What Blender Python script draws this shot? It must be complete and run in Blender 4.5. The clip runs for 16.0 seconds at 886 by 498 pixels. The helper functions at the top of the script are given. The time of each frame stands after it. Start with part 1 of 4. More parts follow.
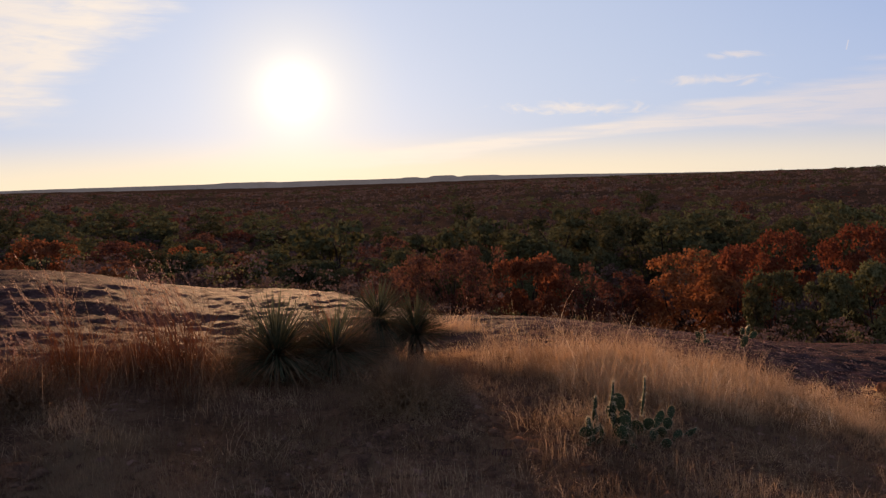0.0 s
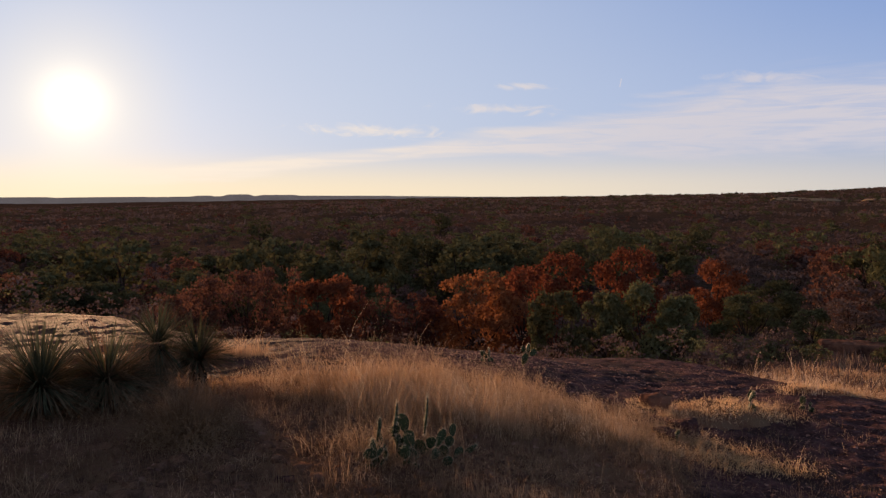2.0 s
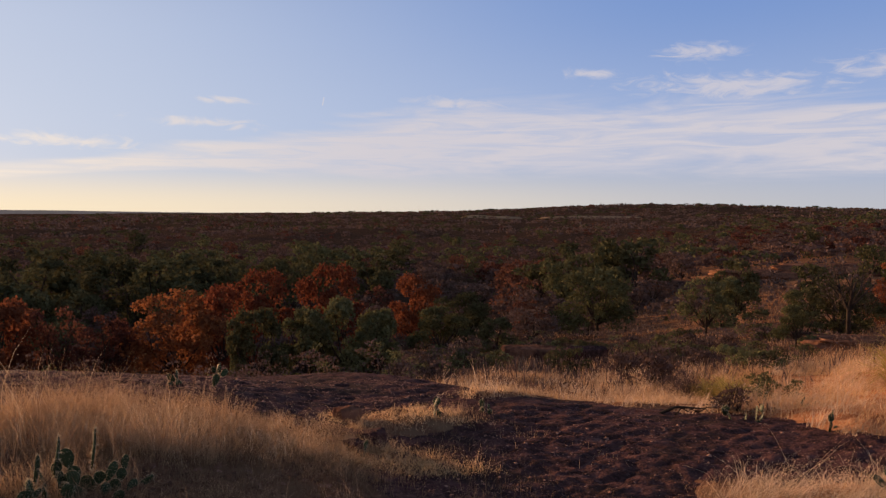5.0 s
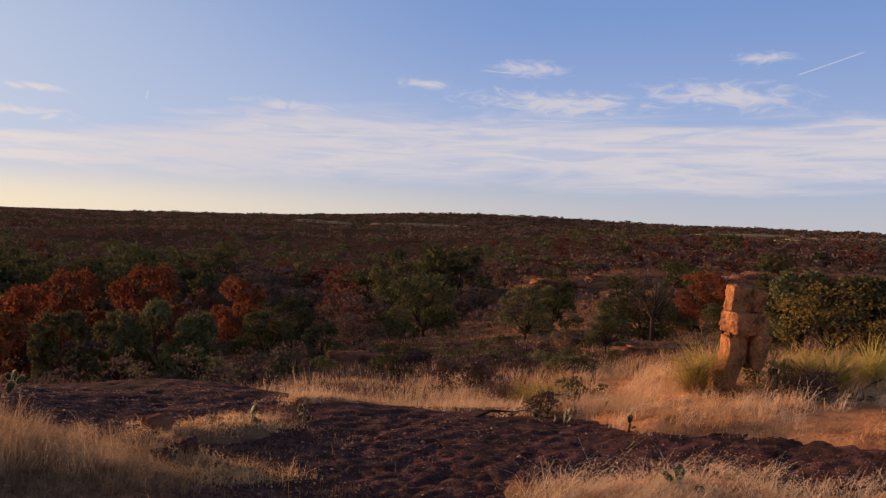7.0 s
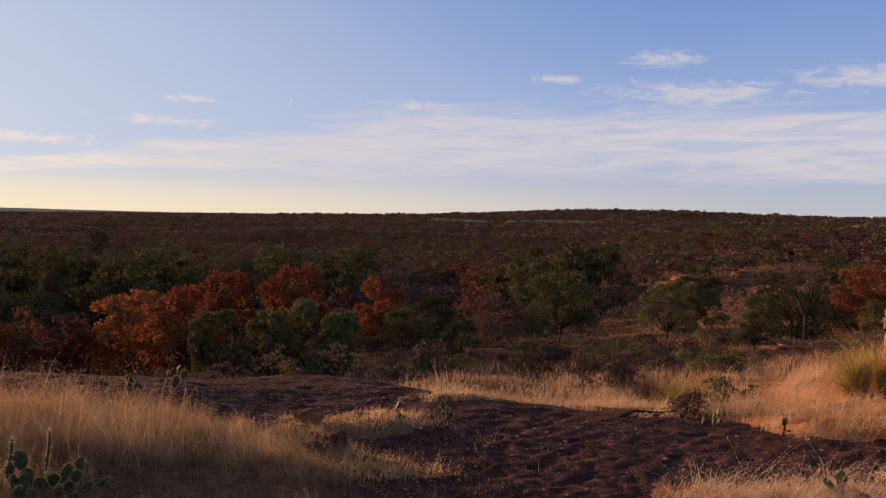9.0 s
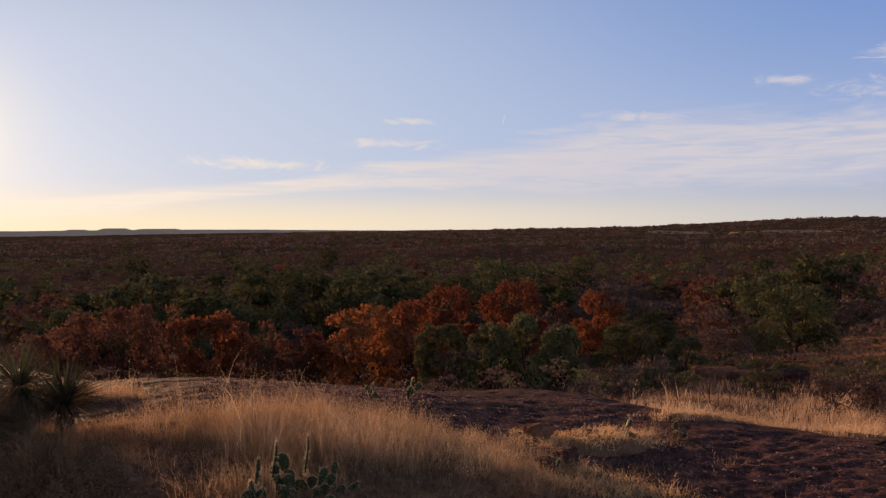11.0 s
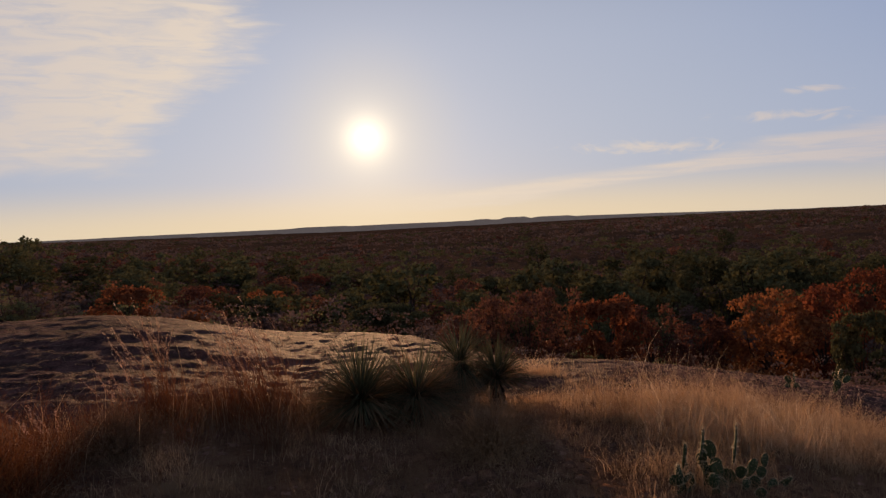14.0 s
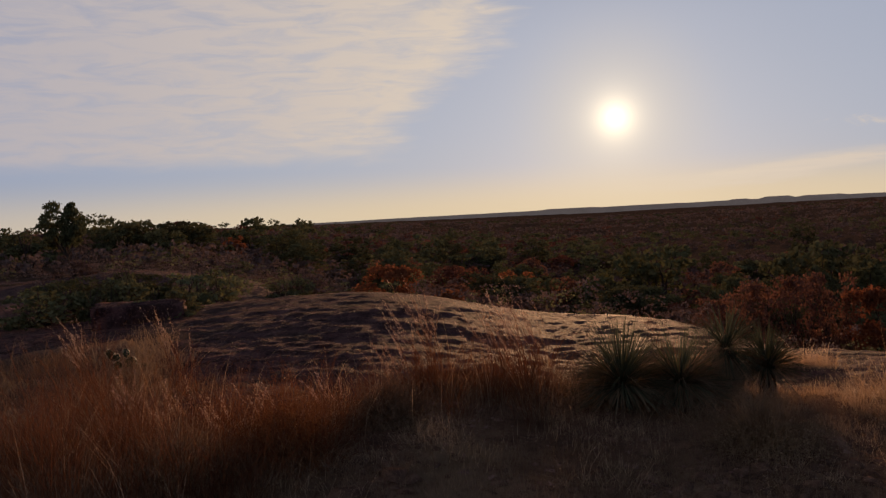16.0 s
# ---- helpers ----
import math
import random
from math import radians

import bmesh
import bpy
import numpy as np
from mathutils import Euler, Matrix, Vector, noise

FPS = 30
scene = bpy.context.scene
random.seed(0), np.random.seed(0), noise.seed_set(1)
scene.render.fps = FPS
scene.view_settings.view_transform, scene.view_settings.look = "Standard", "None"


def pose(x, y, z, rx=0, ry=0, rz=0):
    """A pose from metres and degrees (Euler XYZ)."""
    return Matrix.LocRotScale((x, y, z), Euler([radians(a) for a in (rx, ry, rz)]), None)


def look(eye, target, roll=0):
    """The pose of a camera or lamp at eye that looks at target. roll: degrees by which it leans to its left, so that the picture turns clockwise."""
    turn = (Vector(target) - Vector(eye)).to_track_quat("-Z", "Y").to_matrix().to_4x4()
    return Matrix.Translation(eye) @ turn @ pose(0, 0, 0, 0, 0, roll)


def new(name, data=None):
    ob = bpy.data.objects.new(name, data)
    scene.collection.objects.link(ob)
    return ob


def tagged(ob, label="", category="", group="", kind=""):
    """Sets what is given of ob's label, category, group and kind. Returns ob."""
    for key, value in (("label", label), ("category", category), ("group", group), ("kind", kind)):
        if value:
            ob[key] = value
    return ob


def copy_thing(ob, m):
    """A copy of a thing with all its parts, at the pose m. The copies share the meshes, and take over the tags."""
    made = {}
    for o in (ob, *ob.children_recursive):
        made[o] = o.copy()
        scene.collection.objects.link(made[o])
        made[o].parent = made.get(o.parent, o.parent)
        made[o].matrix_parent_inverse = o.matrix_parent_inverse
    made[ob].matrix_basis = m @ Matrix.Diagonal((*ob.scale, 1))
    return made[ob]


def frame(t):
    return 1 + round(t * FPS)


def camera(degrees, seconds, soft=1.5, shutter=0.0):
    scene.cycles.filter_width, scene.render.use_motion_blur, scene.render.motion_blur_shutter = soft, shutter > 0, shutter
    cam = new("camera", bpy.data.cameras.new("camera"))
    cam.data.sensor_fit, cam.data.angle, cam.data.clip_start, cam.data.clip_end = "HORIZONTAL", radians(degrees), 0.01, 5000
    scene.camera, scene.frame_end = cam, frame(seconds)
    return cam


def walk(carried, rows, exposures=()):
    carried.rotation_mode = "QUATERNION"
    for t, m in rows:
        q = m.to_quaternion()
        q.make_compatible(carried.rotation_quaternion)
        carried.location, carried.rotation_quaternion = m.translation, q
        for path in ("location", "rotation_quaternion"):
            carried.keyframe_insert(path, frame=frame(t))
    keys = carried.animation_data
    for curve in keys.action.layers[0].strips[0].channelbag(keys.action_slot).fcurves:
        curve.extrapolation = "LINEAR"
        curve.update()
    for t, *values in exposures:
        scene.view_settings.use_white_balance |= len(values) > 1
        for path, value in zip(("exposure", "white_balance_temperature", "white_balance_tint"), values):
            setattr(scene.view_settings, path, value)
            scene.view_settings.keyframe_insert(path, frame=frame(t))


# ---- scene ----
cam = camera(55.41, 16.0, soft=1.35)
# seconds, metres x y z, degrees of the Euler turn
PATH = [
    (0.0, 0.000, 0.000, 1.592, 85.30, 1.66, 0.00),
    (0.5, 0.008, -0.013, 1.597, 85.31, 1.27, -3.06),
    (1.0, 0.031, -0.006, 1.599, 85.54, 0.51, -6.62),
    (1.5, 0.055, -0.013, 1.601, 86.12, 0.49, -10.60),
    (2.0, 0.071, -0.014, 1.600, 86.48, 0.46, -13.62),
    (2.5, 0.097, -0.023, 1.593, 86.58, 0.26, -16.98),
    (3.0, 0.122, -0.018, 1.588, 86.45, 0.19, -20.08),
    (3.5, 0.145, 0.000, 1.587, 86.44, -0.08, -22.91),
    (4.0, 0.171, 0.000, 1.587, 86.66, -0.25, -27.16),
    (6.5, 0.236, -0.090, 1.596, 88.30, -1.14, -41.72),
    (7.0, 0.247, -0.091, 1.592, 88.09, -1.89, -44.92),
    (7.5, 0.251, -0.092, 1.591, 88.07, -1.46, -45.45),
    (8.0, 0.247, -0.095, 1.594, 87.91, -1.31, -43.67),
    (8.5, 0.230, -0.090, 1.599, 87.60, -0.93, -39.84),
    (9.0, 0.212, -0.078, 1.601, 87.72, -0.73, -35.74),
    (11.5, 0.078, -0.024, 1.607, 89.01, 1.35, -17.61),
    (12.0, 0.052, -0.033, 1.613, 89.35, 2.01, -13.78),
    (12.5, 0.023, -0.039, 1.615, 89.38, 1.49, -9.72),
    (13.0, -0.010, -0.037, 1.617, 89.07, 1.88, -4.77),
    (13.5, -0.028, -0.031, 1.616, 88.62, 2.06, -0.32),
    (14.0, -0.060, -0.046, 1.618, 88.32, 2.55, 4.88),
    (14.5, -0.091, -0.052, 1.620, 88.03, 2.55, 9.99),
    (15.0, -0.118, -0.061, 1.622, 87.92, 2.48, 14.20),
    (15.5, -0.134, -0.074, 1.623, 87.77, 2.93, 18.09),
    (16.0, -0.151, -0.076, 1.620, 87.86, 2.92, 21.60),
]
walk(cam, [(t, pose(x, y, z, a, b, c)) for t, x, y, z, a, b, c in PATH],
     exposures=[(0.0, 0.15, 6650, 11), (3.0, 0.05, 6600, 10), (7.0, 0.1, 6800, 11), (9.0, 0.08, 6750, 11), (11.5, 0.08, 6750, 11), (12.0, 0.03, 6750, 11), (14.0, -0.25, 6950, 12), (16.0, -0.40, 7000, 12)])

# ---- sky and sun ----
SUN_AZ, SUN_EL = radians(-9.8), radians(6.0)
SUN_DIR = Vector((math.sin(SUN_AZ) * math.cos(SUN_EL), math.cos(SUN_AZ) * math.cos(SUN_EL), math.sin(SUN_EL)))

sun = new("sun", bpy.data.lights.new("sun", "SUN"))
sun.data.energy, sun.data.angle, sun.data.color = 7.0, radians(1.2), (1.0, 0.57, 0.30)
sun.matrix_world = look(SUN_DIR * 200, (0, 0, 0))


class Nodes:
    """Short ways to write a node tree."""

    def __init__(self, tree):
        self.tree = tree
        tree.nodes.clear()

    def add(self, kind, **settings):
        node = self.tree.nodes.new(kind)
        for key, value in settings.items():
            setattr(node, key, value)
        return node

    def put(self, socket, value):
        if hasattr(value, "is_output"):
            self.tree.links.new(value, socket)
        else:
            socket.default_value = value

    def math(self, op, a, b=0.0, c=0.0, clamp=False):
        node = self.add("ShaderNodeMath", operation=op, use_clamp=clamp)
        for socket, value in zip(node.inputs, (a, b, c)):
            self.put(socket, value)
        return node.outputs[0]

    def ramp(self, x, a, b, lo=0.0, hi=1.0):
        """Smooth step from lo at a to hi at b."""
        node = self.add("ShaderNodeMapRange", interpolation_type="SMOOTHSTEP")
        for socket, value in zip(node.inputs, (x, a, b, lo, hi)):
            self.put(socket, value)
        return node.outputs[0]

    def mix(self, fac, a, b, blend="MIX"):
        node = self.add("ShaderNodeMix", data_type="RGBA", blend_type=blend)
        self.put(node.inputs[0], fac)
        self.put(node.inputs[6], a if hasattr(a, "is_output") else (*a, 1))
        self.put(node.inputs[7], b if hasattr(b, "is_output") else (*b, 1))
        return node.outputs[2]

    def noise(self, vector, scale, detail=4.0, rough=0.55, distort=0.0):
        node = self.add("ShaderNodeTexNoise")
        if vector is not None:
            self.put(node.inputs["Vector"], vector)
        for key, value in (("Scale", scale), ("Detail", detail), ("Roughness", rough), ("Distortion", distort)):
            node.inputs[key].default_value = value
        return node.outputs[0]

    def vector(self, x, y, z=0.0):
        node = self.add("ShaderNodeCombineXYZ")
        for socket, value in zip(node.inputs, (x, y, z)):
            self.put(socket, value)
        return node.outputs[0]


def make_world():
    world = bpy.data.worlds.new("sky")
    scene.world = world
    world.use_nodes = True
    n = Nodes(world.node_tree)
    sky = n.add("ShaderNodeTexSky", sky_type="NISHITA", sun_disc=False, sun_elevation=SUN_EL, sun_rotation=SUN_AZ,
                altitude=400.0, air_density=1.0, dust_density=1.0, ozone_density=2.0)
    way = n.add("ShaderNodeTexCoord").outputs["Generated"]
    split = n.add("ShaderNodeSeparateXYZ")
    n.put(split.inputs[0], way)
    az = n.math("MULTIPLY", n.math("ARCTAN2", split.outputs[0], split.outputs[1]), 57.2958)
    el = n.math("MULTIPLY", n.math("ARCSINE", split.outputs[2]), 57.2958)
    dot = n.add("ShaderNodeVectorMath", operation="DOT_PRODUCT")
    n.put(dot.inputs[0], way)
    dot.inputs[1].default_value = SUN_DIR
    off = n.math("MULTIPLY", n.math("ARCCOSINE", n.math("MINIMUM", dot.outputs["Value"], 1.0)), 57.2958)
    # streaks drawn out along the horizon
    def cirrus(sx, sy, seed, distort=0.6, detail=6.0):
        return n.noise(n.vector(n.math("MULTIPLY", az, sx), n.math("MULTIPLY", el, sy), seed), 1.0, detail, 0.6, distort)
    # the sheet of high cloud on one side of the sun
    edge = n.math("ADD", n.ramp(el, 5.0, 12.5, -24.5, -17.0), n.math("MULTIPLY", n.math("SUBTRACT", cirrus(0.22, 1.3, 3.1), 0.5), 7.0))
    sheet = n.math("MULTIPLY", n.ramp(n.math("SUBTRACT", edge, az), -1.5, 3.5), n.ramp(n.math("ADD", el, n.math("MULTIPLY", cirrus(0.1, 0.6, 5.5), 2.4)), 4.9, 6.6))
    sheet = n.math("MULTIPLY", sheet, n.ramp(cirrus(0.24, 1.2, 7.7), 0.28, 0.60, 0.5, 1.0))
    # the long bank above the horizon on the other side, climbing away from the sun
    ripple = n.math("SUBTRACT", cirrus(0.07, 0.55, 1.7), 0.5)
    mid = n.ramp(az, -14.0, 42.0, 1.4, 5.1)
    half = n.ramp(az, 6.0, 42.0, 0.65, 2.7)
    off_mid = n.math("DIVIDE", n.math("ABSOLUTE", n.math("SUBTRACT", el, mid)), half)
    bank = n.ramp(n.math("ADD", off_mid, n.math("MULTIPLY", ripple, 2.2)), 1.15, 0.35)
    bank = n.math("MULTIPLY", bank, n.math("MULTIPLY", n.ramp(az, -12.0, -1.0), n.ramp(cirrus(0.15, 1.5, 9.4, 1.0), 0.32, 0.60, 0.45, 1.0)))
    cloud = n.math("MAXIMUM", sheet, bank)
    # separate tufts: bearing, elevation, half width, half height
    frayed = n.math("SUBTRACT", cirrus(0.45, 1.3, 12.3, 1.5, 8.0), 0.5)
    for a, e, wide, high in ((9.5, 4.45, 5.0, 0.40), (17.4, 5.85, 3.6, 0.36), (19.0, 7.3, 1.6, 0.22), (52.0, 8.05, 6.0, 0.80), (63.6, 8.5, 4.6, 0.85), (50.2, 10.25, 2.4, 0.55), (43.5, 9.1, 2.0, 0.32), (65.2, 10.8, 1.7, 0.38), (34.5, 7.3, 3.0, 0.38)):
        u = n.math("POWER", n.math("DIVIDE", n.math("SUBTRACT", az, a), wide), 2.0)
        q = n.math("POWER", n.math("DIVIDE", n.math("ADD", n.math("SUBTRACT", el, e), n.math("MULTIPLY", n.math("SUBTRACT", az, a), 0.04)), high), 2.0)
        d = n.math("ADD", n.math("SQRT", n.math("ADD", u, q)), n.math("MULTIPLY", frayed, 3.4))
        cloud = n.math("MAXIMUM", cloud, n.math("MULTIPLY", n.ramp(d, 1.3, -0.2), 0.85))
    # two vapour trails
    for a, e, run, rise, thick in ((69.15, 10.32, 1.95, 0.64, 0.05), (25.45, 7.37, 0.06, 0.30, 0.06)):
        length = math.hypot(run, rise)
        x, y = n.math("SUBTRACT", az, a), n.math("SUBTRACT", el, e)
        along = n.math("ABSOLUTE", n.math("ADD", n.math("MULTIPLY", x, run / length), n.math("MULTIPLY", y, rise / length)))
        across = n.math("ABSOLUTE", n.math("SUBTRACT", n.math("MULTIPLY", x, rise / length), n.math("MULTIPLY", y, run / length)))
        trail = n.math("MULTIPLY", n.ramp(along, length, length * 0.85), n.ramp(across, thick, 0.0))
        cloud = n.math("MAXIMUM", cloud, n.math("MULTIPLY", trail, 0.8))
    cloud = n.math("MULTIPLY", cloud, n.ramp(el, 30.0, 14.0, 0.10, 1.0))
    # clear air: pale at the horizon, deeper blue above, dim towards the zenith and away from the sun
    air = n.mix(n.ramp(el, -1.0, 6.0), (0.44, 0.49, 0.60), (0.36, 0.47, 0.74))
    air = n.mix(n.ramp(el, 4.0, 15.0), air, (0.19, 0.32, 0.66))
    air = n.mix(n.ramp(el, 13.0, 32.0), air, (0.09, 0.125, 0.20))
    air = n.mix(n.ramp(off, 62.0, 14.0, 0.0, 0.72), air, n.mix(n.ramp(el, 11.0, 30.0), (0.60, 0.67, 0.81), (0.09, 0.11, 0.17)))
    hue = n.mix(0.12, air, n.mix(1.0, sky.outputs[0], (0.05, 0.05, 0.06), "MULTIPLY"))
    warm = n.ramp(off, 42.0, 4.0)
    tone = n.mix(warm, (0.62, 0.59, 0.64), (0.92, 0.80, 0.67))
    low = n.math("MULTIPLY", n.ramp(el, 3.6, 0.2), n.ramp(off, 75.0, 10.0, 0.12, 0.85))
    hue = n.mix(low, hue, (0.95, 0.78, 0.52))
    hue = n.mix(n.math("MULTIPLY", cloud, 0.9), hue, tone)
    hue = n.mix(n.ramp(off, 8.0, 1.0, 0.0, 0.35), hue, (0.82, 0.72, 0.56))
    # the bright air round the sun and the sun's own burnt-out disc
    glow = 0.0
    for strength, fade in ((2.2, -1.35), (0.20, -0.35), (0.12, -0.12)):
        glow = n.math("ADD", glow, n.math("MULTIPLY", n.math("POWER", 2.718, n.math("MULTIPLY", off, fade)), strength))
    halo = n.mix(1.0, n.vector(glow, glow, glow), (1.0, 0.84, 0.56), "MULTIPLY")
    total = n.mix(1.0, hue, halo, "ADD")
    back = n.add("ShaderNodeBackground")
    n.put(back.inputs[0], total)
    back.inputs[1].default_value = 1.0
    out = n.add("ShaderNodeOutputWorld")
    n.put(out.inputs[0], back.outputs[0])


make_world()

# ---- materials ----
def surface(name, dark, light, scale=3.0, fine=40.0, rough=0.9, bump=0.3, depth=0.02, through_light=0.0, spread=0.0, third=None, third_scale=0.6, gloss=0.0, zones=None, specks=None, glow=None):
    """A weathered surface: two tones at two scales, a third in patches, relief, and light let through for leaves and blades."""
    m = bpy.data.materials.new(name)
    m.use_nodes = True
    n = Nodes(m.node_tree)
    place = n.add("ShaderNodeTexCoord").outputs["Object"]
    broad, grain = n.noise(place, scale, 5.0, 0.6), n.noise(place, fine, 4.0, 0.6)
    both = n.math("ADD", n.math("MULTIPLY", broad, 0.6), n.math("MULTIPLY", grain, 0.4))
    colour = n.mix(n.ramp(both, 0.36, 0.64), dark, light)
    if third:
        colour = n.mix(n.ramp(n.noise(place, third_scale, 5.0, 0.65), 0.52, 0.64), colour, third)
    if specks:
        colour = n.mix(n.ramp(n.noise(place, 28.0, 3.0, 0.7), 0.60, 0.68), colour, specks)
        colour = n.mix(n.ramp(n.noise(place, 2.6, 6.0, 0.7), 0.60, 0.66), colour, (specks[0] * 0.8, specks[1] * 0.75, specks[2] * 0.75))
    if zones:
        where = n.add("ShaderNodeSeparateXYZ")
        n.put(where.inputs[0], place)
        away = n.add("ShaderNodeVectorMath", operation="LENGTH")
        n.put(away.inputs[0], place)
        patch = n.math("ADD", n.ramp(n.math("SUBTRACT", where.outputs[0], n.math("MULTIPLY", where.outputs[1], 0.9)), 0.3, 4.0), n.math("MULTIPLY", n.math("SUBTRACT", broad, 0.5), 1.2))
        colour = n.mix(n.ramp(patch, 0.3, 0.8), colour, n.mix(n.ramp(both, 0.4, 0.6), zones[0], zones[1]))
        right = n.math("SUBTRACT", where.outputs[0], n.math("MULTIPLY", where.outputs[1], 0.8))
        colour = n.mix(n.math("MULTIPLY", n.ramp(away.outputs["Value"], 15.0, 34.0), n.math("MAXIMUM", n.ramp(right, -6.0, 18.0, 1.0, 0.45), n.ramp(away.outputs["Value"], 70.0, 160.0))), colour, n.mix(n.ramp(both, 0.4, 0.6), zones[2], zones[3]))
    if spread:
        island = n.add("ShaderNodeNewGeometry").outputs["Random Per Island"]
        whole = n.add("ShaderNodeObjectInfo").outputs["Random"]
        hsv = n.add("ShaderNodeHueSaturation")
        n.put(hsv.inputs["Value"], n.math("ADD", 1.0 - spread, n.math("ADD", n.math("MULTIPLY", island, spread * 0.6), n.math("MULTIPLY", whole, spread * 1.4))))
        n.put(hsv.inputs["Hue"], n.math("ADD", 0.5 - 0.008, n.math("MULTIPLY", whole, 0.016)))
        n.put(hsv.inputs["Color"], colour)
        colour = hsv.outputs[0]
    bsdf = n.add("ShaderNodeBsdfPrincipled")
    n.put(bsdf.inputs["Base Color"], colour)
    bsdf.inputs["Roughness"].default_value = rough
    bsdf.inputs["Specular IOR Level"].default_value = gloss
    if bump:
        b = n.add("ShaderNodeBump")
        b.inputs["Strength"].default_value, b.inputs["Distance"].default_value = bump, depth
        n.put(b.inputs["Height"], both)
        if zones:
            n.put(b.inputs["Strength"], n.ramp(away.outputs["Value"], 12.0, 40.0, bump, 0.0))
        n.put(bsdf.inputs["Normal"], b.outputs[0])
    if glow:
        bsdf.inputs["Emission Color"].default_value, bsdf.inputs["Emission Strength"].default_value = (*glow, 1), 1.0
    shader = bsdf.outputs[0]
    if through_light:
        t = n.add("ShaderNodeBsdfTranslucent")
        n.put(t.inputs[0], colour)
        mix = n.add("ShaderNodeMixShader")
        mix.inputs[0].default_value = through_light
        n.put(mix.inputs[1], shader)
        n.put(mix.inputs[2], t.outputs[0])
        shader = mix.outputs[0]
    n.put(n.add("ShaderNodeOutputMaterial").inputs[0], shader)
    return m


SOIL = surface("soil", (0.085, 0.046, 0.033), (0.26, 0.138, 0.086), 1.6, 30, bump=0.8, depth=0.03, third=(0.22, 0.14, 0.085), third_scale=0.8, gloss=0.0,
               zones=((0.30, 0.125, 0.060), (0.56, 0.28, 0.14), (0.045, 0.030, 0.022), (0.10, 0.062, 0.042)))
GRANITE = surface("granite", (0.027, 0.014, 0.014), (0.140, 0.067, 0.061), 5.0, 34, rough=0.8, bump=1.0, depth=0.06, third=(0.052, 0.030, 0.026), third_scale=0.8, gloss=0.02, specks=(0.21, 0.112, 0.096))
BENCH = surface("lit_ledge_rock", (0.10, 0.048, 0.034), (0.30, 0.155, 0.10), 0.8, 6, bump=1.0, depth=0.08, third=(0.06, 0.034, 0.028), third_scale=0.4)
SANDSTONE = surface("weathered_stone", (0.26, 0.105, 0.048), (0.56, 0.27, 0.135), 7, 38, bump=1.0, depth=0.05, third=(0.16, 0.085, 0.055), third_scale=3.2)
STRAW = surface("straw", (0.34, 0.20, 0.115), (0.62, 0.42, 0.26), 0.7, 5, rough=0.75, bump=0, through_light=0.32, spread=0.35)
BLEACHED = surface("bleached_grass", (0.54, 0.38, 0.25), (0.84, 0.65, 0.47), 0.7, 5, rough=0.75, bump=0, through_light=0.32, spread=0.3)
GOLDEN = surface("golden_grass", (0.56, 0.36, 0.19), (0.86, 0.61, 0.37), 0.7, 5, rough=0.75, bump=0, through_light=0.35, spread=0.35)
THATCH = surface("thatch", (0.15, 0.09, 0.055), (0.36, 0.235, 0.14), 0.9, 6, bump=0, through_light=0.22, spread=0.35)
BLUESTEM = surface("bluestem", (0.115, 0.043, 0.021), (0.240, 0.098, 0.046), 0.8, 5, bump=0, through_light=0.26, spread=0.35)
SEED = surface("seed_fluff", (0.50, 0.30, 0.21), (0.72, 0.49, 0.37), 3, 30, bump=0, through_light=0.3, spread=0.2)
YUCCA = surface("yucca_leaf", (0.060, 0.066, 0.038), (0.155, 0.156, 0.092), 2, 12, rough=0.45, bump=0, through_light=0.2, spread=0.35)
YUCCA_DEAD = surface("dead_yucca_leaf", (0.15, 0.092, 0.055), (0.32, 0.21, 0.13), 2, 12, bump=0, through_light=0.2, spread=0.35)
SOTOL = surface("sotol_leaf", (0.34, 0.28, 0.075), (0.62, 0.50, 0.18), 2, 12, rough=0.6, bump=0, through_light=0.45, spread=0.3)
CACTUS = surface("cactus_skin", (0.028, 0.042, 0.020), (0.062, 0.082, 0.038), 8, 40, rough=0.55, bump=0.3, depth=0.004, through_light=0.02, spread=0.2, gloss=0.12)
SPINE = surface("cactus_spine", (0.55, 0.45, 0.30), (0.75, 0.66, 0.48), 10, 50, bump=0, through_light=0.3)
BARK = surface("bark", (0.03, 0.024, 0.020), (0.085, 0.065, 0.05), 4, 30, bump=0.8, depth=0.02)
TWIG = surface("bare_twig", (0.055, 0.037, 0.030), (0.12, 0.080, 0.064), 4, 20, bump=0, spread=0.3)
OAK = surface("live_oak_leaf", (0.058, 0.058, 0.028), (0.142, 0.132, 0.064), 0.8, 5, rough=0.9, bump=0, through_light=0.15, spread=0.38, gloss=0.0)
SAGE = surface("grey_green_leaf", (0.088, 0.090, 0.045), (0.196, 0.182, 0.086), 0.8, 5, rough=0.9, bump=0, through_light=0.20, spread=0.38, gloss=0.0)
RUST = surface("rust_leaf", (0.150, 0.054, 0.030), (0.285, 0.106, 0.050), 0.8, 5, rough=0.9, bump=0, through_light=0.30, spread=0.24, gloss=0.0)
MAROON = surface("dry_red_leaf", (0.100, 0.045, 0.034), (0.195, 0.086, 0.058), 0.8, 5, rough=0.9, bump=0, through_light=0.25, spread=0.38, gloss=0.0)
BROWN = surface("dry_brush", (0.100, 0.067, 0.059), (0.200, 0.134, 0.114), 0.8, 5, bump=0, through_light=0.15, spread=0.16, rough=0.9, gloss=0.0)
